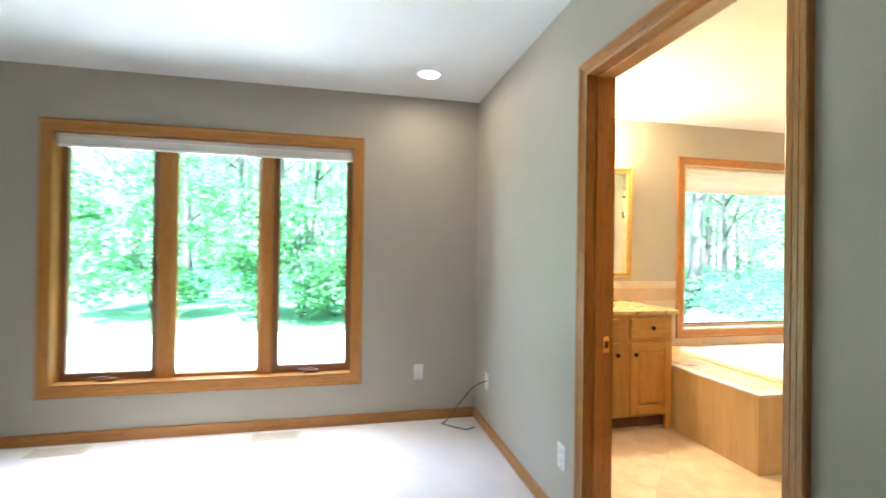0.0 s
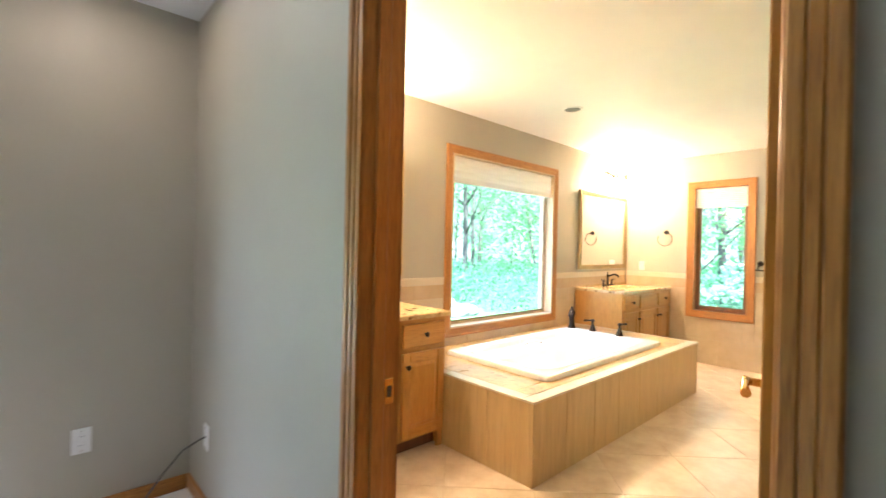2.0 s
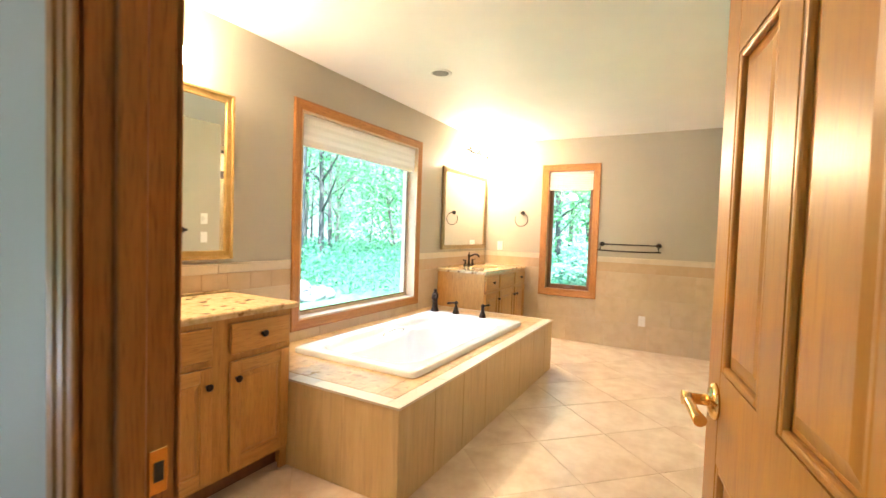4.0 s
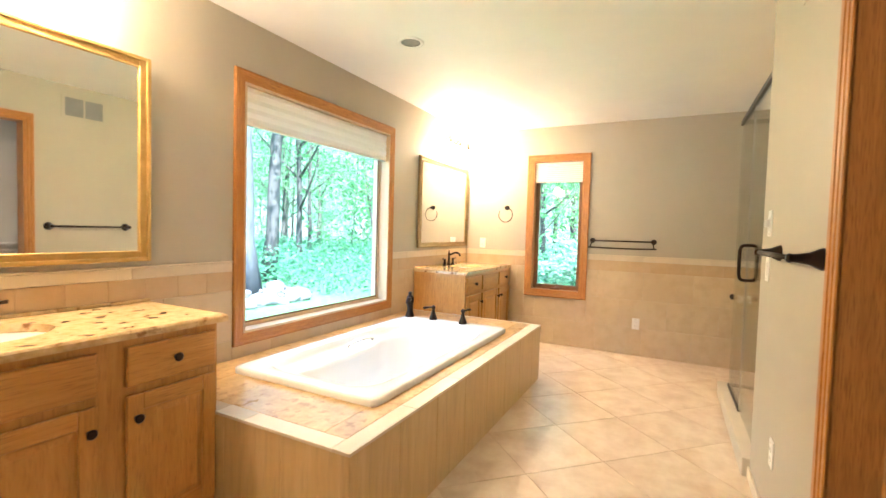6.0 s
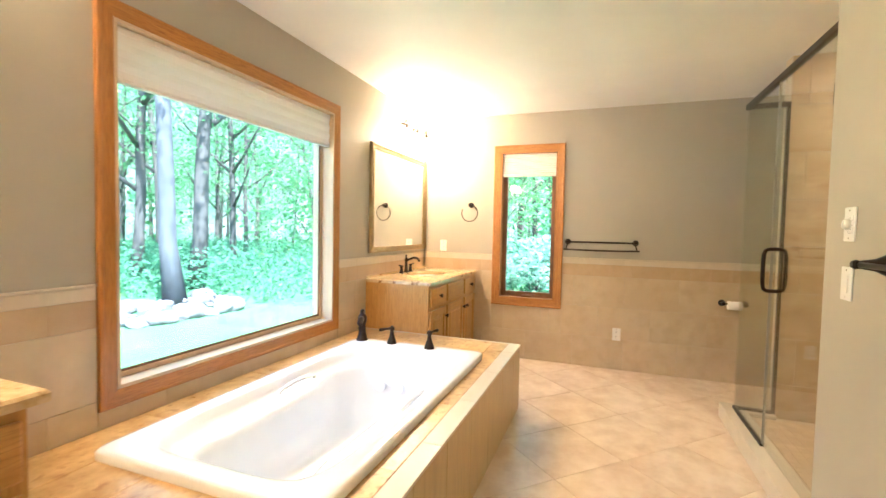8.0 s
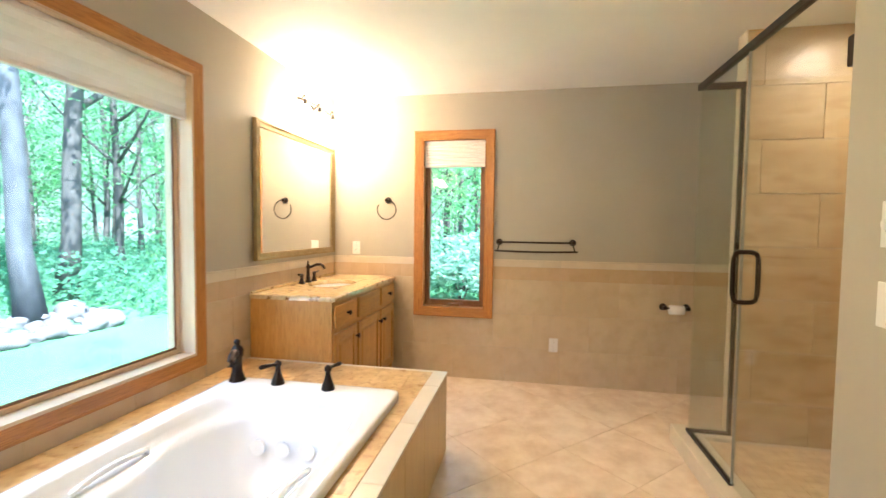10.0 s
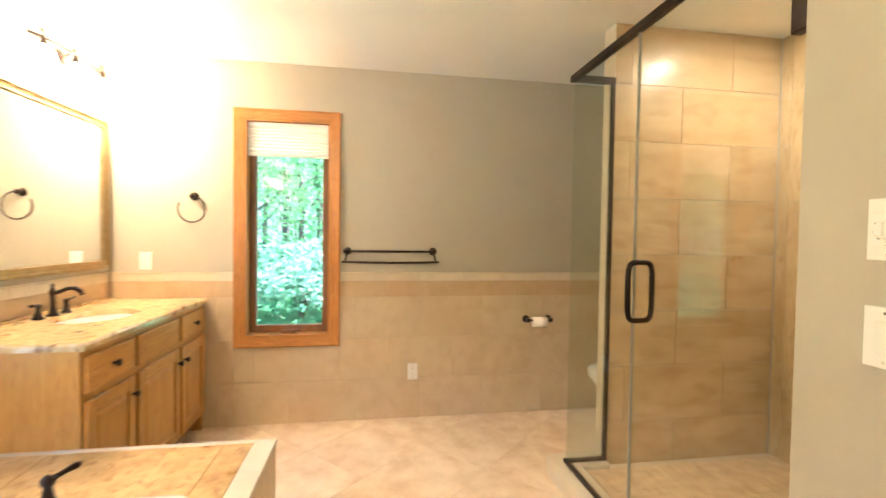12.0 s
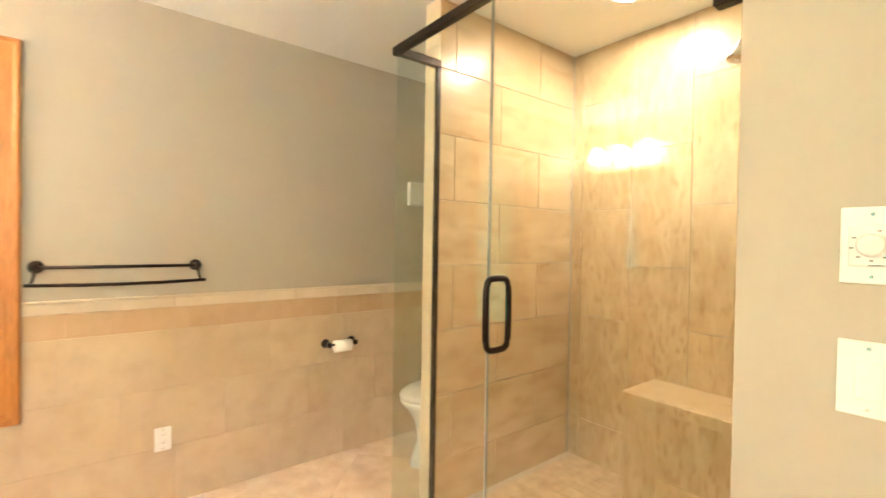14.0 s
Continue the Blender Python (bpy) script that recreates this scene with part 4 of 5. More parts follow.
def wall_plate(m, kind, label, w=0.072, h=0.116):
    """A cover plate, its back on local y = 0, facing -y."""
    p = thing("wall_outlet" if kind == "outlet" else "wall_switch", m, label, "outlet" if kind == "outlet" else "switch", "cover plates")
    part("plate", boxed(-w / 2, w / 2, -0.006, 0, -h / 2, h / 2, 0.0025, 2), PLASTIC, p)
    if kind == "outlet":
        for z in (-0.02, 0.02):
            part("socket_face", lathe(bmesh.new(), [(0.0165, -0.005), (0.0165, -0.0085), (0.015, -0.009)], (0, 0, z), "y", 20), PLASTIC, p)
            for x in (-0.006, 0.006):
                part("slot", boxed(x - 0.001, x + 0.001, -0.0095, -0.0085, z - 0.002, z + 0.006), SLOT, p)
    elif kind == "rocker":
        part("rocker", boxed(-0.0165, 0.0165, -0.010, -0.005, -0.033, 0.033, 0.002, 2), PLASTIC, p)
    elif kind == "timer":
        part("dial_plate", boxed(-0.028, 0.028, -0.0085, -0.005, -0.034, 0.034, 0.001), PLASTIC, p)
        part("dial", lathe(bmesh.new(), [(0.019, -0.008), (0.018, -0.020), (0.015, -0.024)], (0, 0, 0), "y", 24), PLASTIC, p)
        part("dial_ridge", boxed(-0.003, 0.003, -0.028, -0.022, -0.014, 0.014, 0.001), PLASTIC, p)
        for k in range(8):
            a = radians(20 + 40 * k)
            cx, cz = 0.0245 * math.sin(a), 0.0245 * math.cos(a)
            part("mark", boxed(cx - 0.0025, cx + 0.0025, -0.0092, -0.0084, cz - 0.001, cz + 0.001), INK, p)
        part("mark", boxed(-0.004, 0.020, -0.0092, -0.0084, -0.0325, -0.0312), INK, p)
    for z in (-h / 2 + 0.012, h / 2 - 0.012):
        part("screw", lathe(bmesh.new(), [(0.003, -0.0055), (0.003, -0.0072)], (0, 0, z), "y", 8), CHROME, p)
    return p


wall_plate(pose(2.206, BNY, 0.365), "outlet", "white duplex outlet in the bedroom wall")
wall_plate(pose(WX0, 4.475, 0.36, 0, 0, -90), "blank", "white cable jack plate with a black cord")
wall_plate(pose(WX0, 3.345, 0.335, 0, 0, -90), "outlet", "white duplex outlet near the doorway")
wall_plate(pose(EX - 0.009, 2.895, 0.337, 0, 0, -90), "outlet", "white duplex outlet set in the tile")
wall_plate(pose(EX, 4.643, 1.12, 0, 0, -90), "outlet", "white duplex outlet above the vanity")
wall_plate(pose(5.10, SY, 0.35, 0, 0, 180), "outlet", "white duplex outlet low on the taupe wall")
wall_plate(pose(5.409, SY, 1.333, 0, 0, 180), "timer", "white spring-wound timer switch with a dial", 0.078, 0.124)
wall_plate(pose(5.409, SY, 1.118, 0, 0, 180), "rocker", "white rocker switch beside the shower", 0.078, 0.122)
cord = thing("cable_cord", pose(WX0, 4.475, 0.36), "black cable running from the jack to the carpet", "cable")
part("cord", tube(bmesh.new(), [(-0.006, 0, 0.0), (-0.03, -0.01, 0.0), (-0.10, 0.01, -0.04), (-0.17, 0.06, -0.15), (-0.22, 0.12, -0.26), (-0.27, 0.18, -0.348), (-0.29, 0.19, -0.354), (-0.24, 0.13, -0.354), (-0.14, 0.04, -0.354), (-0.06, 0.08, -0.354)], 0.0045, 8), CORD, cord)


def recessed_can(x, y, lens, label):
    c = thing("recessed_light", pose(x, y, H), label, "ceiling light", "recessed ceiling lights")
    part("trim_ring", lathe(bmesh.new(), [(0.062, 0.0), (0.085, 0.0), (0.083, -0.005), (0.070, -0.008), (0.062, -0.004)], (0, 0, 0), "z", 32, cap=False), WHITE, c)
    part("lens", lathe(bmesh.new(), [(0.063, -0.0015), (0.063, -0.003), (0.03, -0.004)], (0, 0, 0), "z", 28), lens, c)
    return c


recessed_can(2.175, 4.315, CAN_GLOW_SOFT, "lit recessed ceiling light in the bedroom corner")
# unseen lamp, added so the closet looks bright in the mirror
recessed_can(4.05, 1.55, CAN_GLOW_SOFT, "unseen ceiling light added to brighten the closet")
recessed_can(6.34, 1.30, CAN_GLOW, "lit recessed ceiling light in the shower")
recessed_can(5.27, 4.14, GRILLE, "unlit round grey ceiling fitting with white trim")

grille = thing("wall_vent", pose(4.83, SY, 2.265), "grey double air grille high on the wall", "vent")
part("frame", boxed(-0.17, 0.17, 0, 0.006, -0.10, 0.10, 0.002), PAINT, grille)
for s in (-1, 1):
    part("dark_opening", boxed(s * 0.075 - 0.068, s * 0.075 + 0.068, 0.0055, 0.0072, -0.08, 0.08), GRILLE, grille)
    for k in range(9):
        part("slat", boxed(s * 0.075 - 0.066, s * 0.075 + 0.066, 0.0070, 0.0095, -0.074 + 0.017 * k, -0.069 + 0.017 * k), GRILLE, grille)
for x in (-0.08, 1.20):
    reg = thing("floor_vent", pose(x, 4.655, 0.0), "beige metal floor register in the carpet", "vent", "floor registers")
    part("frame", boxed(-0.16, 0.16, -0.06, 0.06, 0, 0.006, 0.002), LIGHT_STONE, reg)
    for k in range(14):
        part("slat", boxed(-0.14 + 0.02 * k, -0.128 + 0.02 * k, -0.045, 0.045, 0.006, 0.008), PAINT, reg)

# ---------- shower ----------
KZ = 0.10
GX, GY = 6.90, 2.15
structure("shower_kerb", box(boxed(SHX, 7.01, GY - 0.07, GY + 0.07, -0.008, KZ, 0.006, 2), 6.85, 7.01, 1.92, GY - 0.07, -0.008, KZ - 0.0005, 0.006, 2), LIGHT_STONE, "pale stone shower kerb", "kerb")
enclosure = thing("shower_enclosure", pose(0, 0, 0), "frameless glass shower enclosure with dark bronze channels", "shower")
for nm, b in (("door_panel", (SHX + 0.012, 6.318, GY - 0.005, GY + 0.005, KZ + 0.012, 2.125)), ("fixed_panel", (6.325, GX - 0.004, GY - 0.005, GY + 0.005, KZ + 0.008, 2.125)),
              ("return_panel", (GX - 0.005, GX + 0.005, 1.93, GY - 0.007, KZ + 0.008, 2.125))):
    part(nm, boxed(*b), SHOWER_GLASS, enclosure, "clear frameless glass panel")
part("seal_strip", boxed(6.3185, 6.3245, GY - 0.007, GY + 0.007, KZ + 0.012, 2.124, 0.002), VINYL, enclosure, "pale clear vinyl seal between the panels")
part("header_bar", boxed(SHX, GX + 0.02, GY - 0.014, GY + 0.014, 2.125, 2.160, 0.002), BRONZE, enclosure)
part("return_header", boxed(GX - 0.014, GX + 0.014, 1.921, GY - 0.015, 2.125, 2.159, 0.002), BRONZE, enclosure)
part("bottom_channel", boxed(6.325, GX + 0.012, GY - 0.011, GY + 0.011, KZ, KZ + 0.02, 0.002), BRONZE, enclosure)
part("return_channel", boxed(GX - 0.011, GX + 0.011, 1.94, GY - 0.012, KZ, KZ + 0.02, 0.002), BRONZE, enclosure)
part("wall_channel", boxed(GX - 0.012, GX + 0.012, 1.921, 1.941, KZ, 2.125, 0.002), BRONZE, enclosure)
for z in (1.82,):
    part("hinge", boxed(SHX + 0.001, SHX + 0.062, GY - 0.016, GY + 0.016, z, z + 0.095, 0.004), BRONZE, enclosure)
hx, hz = 6.28, 1.10
bm = bmesh.new()
pts = []
for k in range(40):
    t = 2 * math.pi * k / 40
    c, s = math.cos(t), math.sin(t)
    pts.append((hx, GY + 0.052 * math.copysign(abs(c) ** 0.45, c), hz + 0.115 * math.copysign(abs(s) ** 0.35, s)))
part("pull_handle", tube(bm, pts, 0.0105, 12, closed=True), BRONZE, enclosure, "dark bronze ladder pull through the glass")
bench = structure("shower_bench", boxed(SHX + 0.01, 6.368, SHY + 0.01, 1.21, -0.008, 0.593), GROUT, "tiled shower bench with a matching seat", "bench")
part("seat_slab", boxed(SHX + 0.01, 6.378, SHY + 0.01, 1.222, 0.593, 0.648, 0.005, 2), VEINED_UP, bench)
head = thing("shower_fitting", pose(SHX + 0.009, 1.55, 2.03), "brushed nickel shower head on a bent arm", "shower head")
part("flange", lathe(bmesh.new(), [(0.028, 0), (0.026, 0.006), (0.012, 0.012)], (0, 0, 0), "x", 20), CHROME, head)
part("arm", tube(bmesh.new(), [(0, 0, 0), (0.10, 0, 0.005), (0.16, 0, -0.015), (0.188, 0, -0.05)], 0.010, 10), CHROME, head)
part("rose", lathe(bmesh.new(), [(0.012, 0.045), (0.022, 0.02), (0.045, 0.0), (0.048, -0.012), (0.040, -0.016)], (0.196, 0, -0.09), "z", 20), CHROME, head)

# ---------- toilet alcove ----------
structure("wall_alcove", boxed(7.01, EX, SHY, 1.02, 0, H), PAINT, "taupe painted wall behind the toilet", "wall")
toilet = thing("toilet", pose(7.42, 1.02, 0), "white china two-piece toilet in the alcove", "toilet")
bm = bmesh.new()
prof = [(0.105, 0.26, 0.41, 0.0), (0.105, 0.26, 0.41, 0.03), (0.085, 0.22, 0.40, 0.14), (0.105, 0.21, 0.43, 0.26), (0.165, 0.24, 0.46, 0.35), (0.18, 0.255, 0.475, 0.385), (0.172, 0.245, 0.475, 0.40)]
rows = [[bm.verts.new((a * math.cos(2 * math.pi * i / 32), cy + b * math.sin(2 * math.pi * i / 32), z)) for i in range(32)] for a, b, cy, z in prof]
for p, q in zip(rows, rows[1:]):
    for i in range(32):
        f = bm.faces.new((p[i], p[(i + 1) % 32], q[(i + 1) % 32], q[i]))
        f.smooth = True
bm.faces.new(rows[-1])
bmesh.ops.recalc_face_normals(bm, faces=bm.faces)
part("bowl", bm, CHINA, toilet)
bm = bmesh.new()
rows = [[bm.verts.new((a * math.cos(2 * math.pi * i / 32), 0.475 + b * math.sin(2 * math.pi * i / 32), z)) for i in range(32)] for a, b, z in ((0.178, 0.25, 0.4), (0.184, 0.258, 0.408), (0.184, 0.258, 0.425), (0.17, 0.24, 0.438), (0.08, 0.1, 0.442))]
for p, q in zip(rows, rows[1:]):
    for i in range(32):
        f = bm.faces.new((p[i], p[(i + 1) % 32], q[(i + 1) % 32], q[i]))
        f.smooth = True
bm.faces.new(rows[-1])
bmesh.ops.recalc_face_normals(bm, faces=bm.faces)
part("seat_lid", bm, CHINA, toilet)
part("tank", boxed(-0.23, 0.23, 0.012, 0.20, 0.38, 0.74, 0.02, 3), CHINA, toilet)
part("tank_lid", boxed(-0.24, 0.24, 0.010, 0.21, 0.74, 0.775, 0.01, 2), CHINA, toilet)
chime = thing("wall_box", pose(EX, 1.41, 1.66), "small white plastic box on the alcove wall", "box")
part("case", boxed(-0.035, 0, -0.06, 0.06, -0.08, 0.08, 0.006, 2), PLASTIC, chime)

# ---------- outdoors ----------
GZ = -0.42
structure("ground", boxed(-400, 400, 5.03, 600, GZ - 0.3, GZ), GRASS, "mown green lawn beside the woods", "lawn")
structure("ground_side", boxed(8.01, 400, -400, 5.03, GZ - 0.3, GZ), GRASS, "mown green lawn beside the house", "lawn")
structure("pavement", boxed(-14, 2.6, 5.9, 11.0, GZ - 0.05, GZ + 0.012, 0.01), PAVE, "pale concrete drive beyond the bedroom window", "paving")

rng = np.random.default_rng(7)


def leaf_mesh(name, centres, size, material, spread=0.35, flat=0.6):
    """Many small folded leaves, two triangles each, about the given centres."""
    n = len(centres)
    c = np.asarray(centres)
    d1 = rng.normal(size=(n, 3)) * (1, 1, flat)
    d1 /= np.linalg.norm(d1, axis=1, keepdims=True)
    d2 = np.cross(d1, rng.normal(size=(n, 3)) * 0.75 + (-0.25, -0.35, 0.8))
    d2 /= np.linalg.norm(d2, axis=1, keepdims=True)
    s = (size * rng.uniform(0.6, 1.4, n))[:, None]
    v = np.stack([c - d1 * s, c + d2 * s * spread * 1.3, c + d1 * s, c - d2 * s * spread * 1.3], 1).reshape(-1, 3)
    f = np.arange(4 * n).reshape(-1, 4)
    me = bpy.data.meshes.new(name)
    me.from_pydata(v.tolist(), [], f.tolist())
    me.materials.append(material)
    return me


def make_tree(height, r, crown_from, seed, crown=True, leaves=3000, leaf_size=0.075, bark=BARK):
    g = np.random.default_rng(seed)
    t = thing("tree", pose(0, 0, 0), "tall woodland tree with slender trunk and green leaves", "tree", "woodland trees")
    bm = bmesh.new()
    pts, x, y = [], 0.0, 0.0
    N = 12
    lean = g.normal(0, 0.045, 2)
    for k in range(N + 1):
        pts.append((x, y, height * k / N))
        x += (lean[0] + g.normal(0, 0.03)) * height / N
        y += (lean[1] + g.normal(0, 0.03)) * height / N
    tube(bm, pts, r, 10, taper=[1.35] + [1 - 0.75 * k / N for k in range(1, N + 1)])
    tips = []
    for b in range(int(g.integers(8, 13))):
        k = int(g.integers(int(N * crown_from * 0.8), N - 1))
        base = Vector(pts[k])
        a = g.uniform(0, 2 * math.pi)
        L = height * g.uniform(0.12, 0.24)
        br = [base + Vector((math.cos(a) * L * q, math.sin(a) * L * q, L * (0.75 * q + 0.25 * q * q))) for q in (0, 0.3, 0.65, 1.0)]
        tube(bm, br, r * 0.46, 7, taper=[1, 0.75, 0.5, 0.2])
        tips += br[1:]
    part("trunk", bm, bark, t)
    if crown:
        tips += [Vector(p) for p in pts[int(N * crown_from):]]
        cen = []
        for _ in range(leaves // 25):
            tip = tips[int(g.integers(len(tips)))]
            c = np.array(tip) + g.normal(size=3) * (height * 0.085, height * 0.085, height * 0.06)
            cen.append(c + g.normal(size=(25, 3)) * 0.32)
        ob = new("crown", leaf_mesh("crown", np.concatenate(cen), leaf_size, LEAF))
        ob.parent = t
    return t


protos = [make_tree(14, 0.12, 0.28, 11, leaves=5200, leaf_size=0.055), make_tree(16, 0.165, 0.30, 12, leaves=5200, leaf_size=0.058), make_tree(11, 0.065, 0.16, 13, leaves=3600, leaf_size=0.10),
          make_tree(17, 0.20, 0.32, 14, leaves=5200, leaf_size=0.058), make_tree(8, 0.045, 0.10, 15, leaves=3200, leaf_size=0.085)]
first = set()
spots = []
for _ in range(2500):
    ang, dist = rng.uniform(-25, 118), rng.uniform(13, 44)
    px, py = 3.5 + dist * math.cos(radians(ang)), 3.5 + dist * math.sin(radians(ang))
    if (px < 3.2 and py < 21) or (px < 12.2 and py < 13.5) or (px < 14.0 and py < 6.5):
        continue
    if any((px - a) ** 2 + (py - b) ** 2 < 5.5 for a, b in spots):
        continue
    spots.append((px, py))
    if len(spots) >= 130:
        break
for i, (px, py) in enumerate(spots):
    k = int(rng.choice(5, p=(0.3, 0.28, 0.07, 0.28, 0.07)))
    m = pose(px, py, GZ - 0.03, 0, 0, float(rng.uniform(0, 360)))
    if k not in first:
        first.add(k)
        protos[k].matrix_basis = m
    else:
        copy_thing(protos[k], m)
near = make_tree(16, 0.185, 0.42, 21, leaves=2500, bark=PALE_BARK)
near.matrix_basis = pose(10.10, 11.4, GZ - 0.03)
tagged(near, "big pale-barked tree standing at the stone bed", "tree")

# undergrowth along the edge of the woods
cen = []
for _ in range(3800):
    ang = rng.uniform(-30, 120)
    dist = rng.uniform(9.0, 32)
    px, py = 3.5 + dist * math.cos(radians(ang)), 3.5 + dist * math.sin(radians(ang))
    if (px < 3.2 and py < 17) or (px + 0.35 * (py - 10) < 11.3 and py < 12.8) or (px < 12.8 and py < 6.0):
        continue
    cen.append(np.array((px, py, GZ + rng.uniform(0.1, 0.75))) + rng.normal(size=(42, 3)) * (0.38, 0.38, 0.24))
under = np.concatenate(cen)
under = under[under[:, 2] > GZ + 0.02]
tagged(new("undergrowth", leaf_mesh("undergrowth", under, 0.055, LEAF_PALE, 0.45)), "dense pale green woodland undergrowth", "undergrowth", kind="stuff")
cen = []
for _ in range(900):
    ang = rng.uniform(-30, 120)
    dist = rng.uniform(30, 50)
    cen.append(np.array((3.5 + dist * math.cos(radians(ang)), 3.5 + dist * math.sin(radians(ang)), rng.uniform(0, 20))) + rng.normal(size=(22, 3)) * 0.9)
tagged(new("far_woods", leaf_mesh("far_woods", np.concatenate(cen), 0.17, LEAF, 0.5)), "distant wall of green woodland leaves", "woods", kind="stuff")

# emissive ring behind the trees; its haze and brightness are painted in
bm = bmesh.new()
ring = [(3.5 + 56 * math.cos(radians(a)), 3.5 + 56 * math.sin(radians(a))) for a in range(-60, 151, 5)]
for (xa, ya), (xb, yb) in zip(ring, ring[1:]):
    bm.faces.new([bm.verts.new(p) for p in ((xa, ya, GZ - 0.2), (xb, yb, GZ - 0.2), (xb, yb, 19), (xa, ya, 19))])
structure("backdrop", bm, BACKDROP_GLOW, "glowing backdrop with haze and pale sky painted in beyond the woods", "backdrop")


def bush(x, y, r, h, seed, material, label, leaf_size=0.08, n=60):
    g = np.random.default_rng(seed)
    b = thing("shrub", pose(x, y, GZ), label, "shrub", "garden shrubs")
    bm = bmesh.new()
    cen = []
    for _ in range(9):
        a, q = g.uniform(0, 2 * math.pi), g.uniform(0.2, 0.8)
        tube(bm, [(0, 0, -0.03), (r * q * 0.4 * math.cos(a), r * q * 0.4 * math.sin(a), h * 0.4), (r * q * math.cos(a), r * q * math.sin(a), h * 0.8)], 0.025, 6, taper=[1, 0.7, 0.3])
    part("stems", bm, BARK, b)
    for _ in range(n // 4):
        d = g.normal(size=3)
        d /= np.linalg.norm(d)
        q = g.uniform(0.6, 1.0)
        c = np.array((d[0] * r * q, d[1] * r * q, h * 0.5 + d[2] * h * 0.5 * q))
        e = g.normal(size=(170, 3))
        e /= np.linalg.norm(e, axis=1, keepdims=True)
        cen.append(c + e * g.uniform(0.75, 1.1, (170, 1)) * (0.42, 0.42, 0.30))
    pts = np.concatenate(cen)
    pts = pts[pts[:, 2] > 0.02]
    ob = new("foliage", leaf_mesh("foliage", pts, leaf_size, material))
    ob.parent = b
    return b


bush(0.6, 13.0, 1.9, 3.4, 3, LEAF, "large leafy green shrub beside the drive", 0.075, 240)
bush(-3.2, 14.2, 2.3, 4.8, 4, LEAF, "tall leafy shrub at the far side of the drive", 0.075, 260)
bush(3.2, 14.5, 1.6, 3.2, 5, LEAF_PALE, "pale green shrub at the edge of the lawn", 0.09, 80)
bush(14.0, 4.6, 1.1, 1.5, 6, LEAF_LIT, "low shrub painted brightly lit outside the narrow window", 0.07, 70)
bush(13.2, 3.4, 0.9, 1.0, 8, LEAF_LIT, "low shrub painted brightly lit outside the narrow window", 0.07, 60)


def boulder(x, y, s, seed):
    g = np.random.default_rng(seed)
    bm = bmesh.new()
    bmesh.ops.create_icosphere(bm, subdivisions=3, radius=1.0)
    noise_at = Vector(g.uniform(0, 50, 3))
    sc = Vector((s * g.uniform(0.8, 1.3), s * g.uniform(0.7, 1.1), s * g.uniform(0.45, 0.7)))
    for v in bm.verts:
        k = 1 + 0.35 * noise.noise(v.co * 1.1 + noise_at) + 0.12 * noise.noise(v.co * 3 + noise_at)
        v.co = Vector((v.co.x * sc.x, v.co.y * sc.y, v.co.z * sc.z)) * k
    for f in bm.faces:
        f.smooth = True
    ob = part("boulder", bm, ROCK)
    ob.matrix_basis = pose(x, y, GZ + sc.z * 0.45, 0, 0, float(g.uniform(0, 360)))
    return tagged(ob, "rounded grey field stone edging the tree bed", "rock", "stones of the tree bed")


for k in range(26):
    a = 2 * math.pi * k / 26
    q = 1.0 + 0.10 * math.sin(5 * a + 1)
    boulder(9.55 + 1.25 * q * math.cos(a), 10.85 + 0.8 * q * math.sin(a), 0.15 + 0.13 * ((k * 7) % 5) / 4, 40 + k)
for k in range(14):
    a = 2.4 * k
    q = 0.25 + 0.05 * k
    boulder(9.55 + q * math.cos(a), 10.85 + 0.6 * q * math.sin(a), 0.08 + 0.05 * (k % 3), 90 + k)

# ---------- tile pieces ----------
TILE_MESHES = {}


def tile_mesh(w, h, t, material, axis):
    """One tile, lower corner at the origin; axis: its normal, x, y or z."""
    key = (round(w, 3), round(h, 3), t, material.name, axis)
    if key not in TILE_MESHES:
        bm = bmesh.new()
        e = 0.0015
        lo = [(0, 0), (w, 0), (w, h), (0, h)]
        hi = [(e, e), (w - e, e), (w - e, h - e), (e, h - e)]
        P = {"x": lambda u, v, d: (d, u, v), "y": lambda u, v, d: (u, d, v), "z": lambda u, v, d: (u, v, d)}[axis]
        a = [bm.verts.new(P(*p, 0)) for p in lo]
        b = [bm.verts.new(P(*p, t * 0.8)) for p in lo]
        c = [bm.verts.new(P(*p, t)) for p in hi]
        for p, q in ((a, b), (b, c)):
            for i in range(4):
                bm.faces.new((p[i], p[(i + 1) % 4], q[(i + 1) % 4], q[i]))
        bm.faces.new(c)
        bm.faces.new(a)
        bmesh.ops.recalc_face_normals(bm, faces=bm.faces)
        TILE_MESHES[key] = mesh_of("tile", bm, material)
    return TILE_MESHES[key]


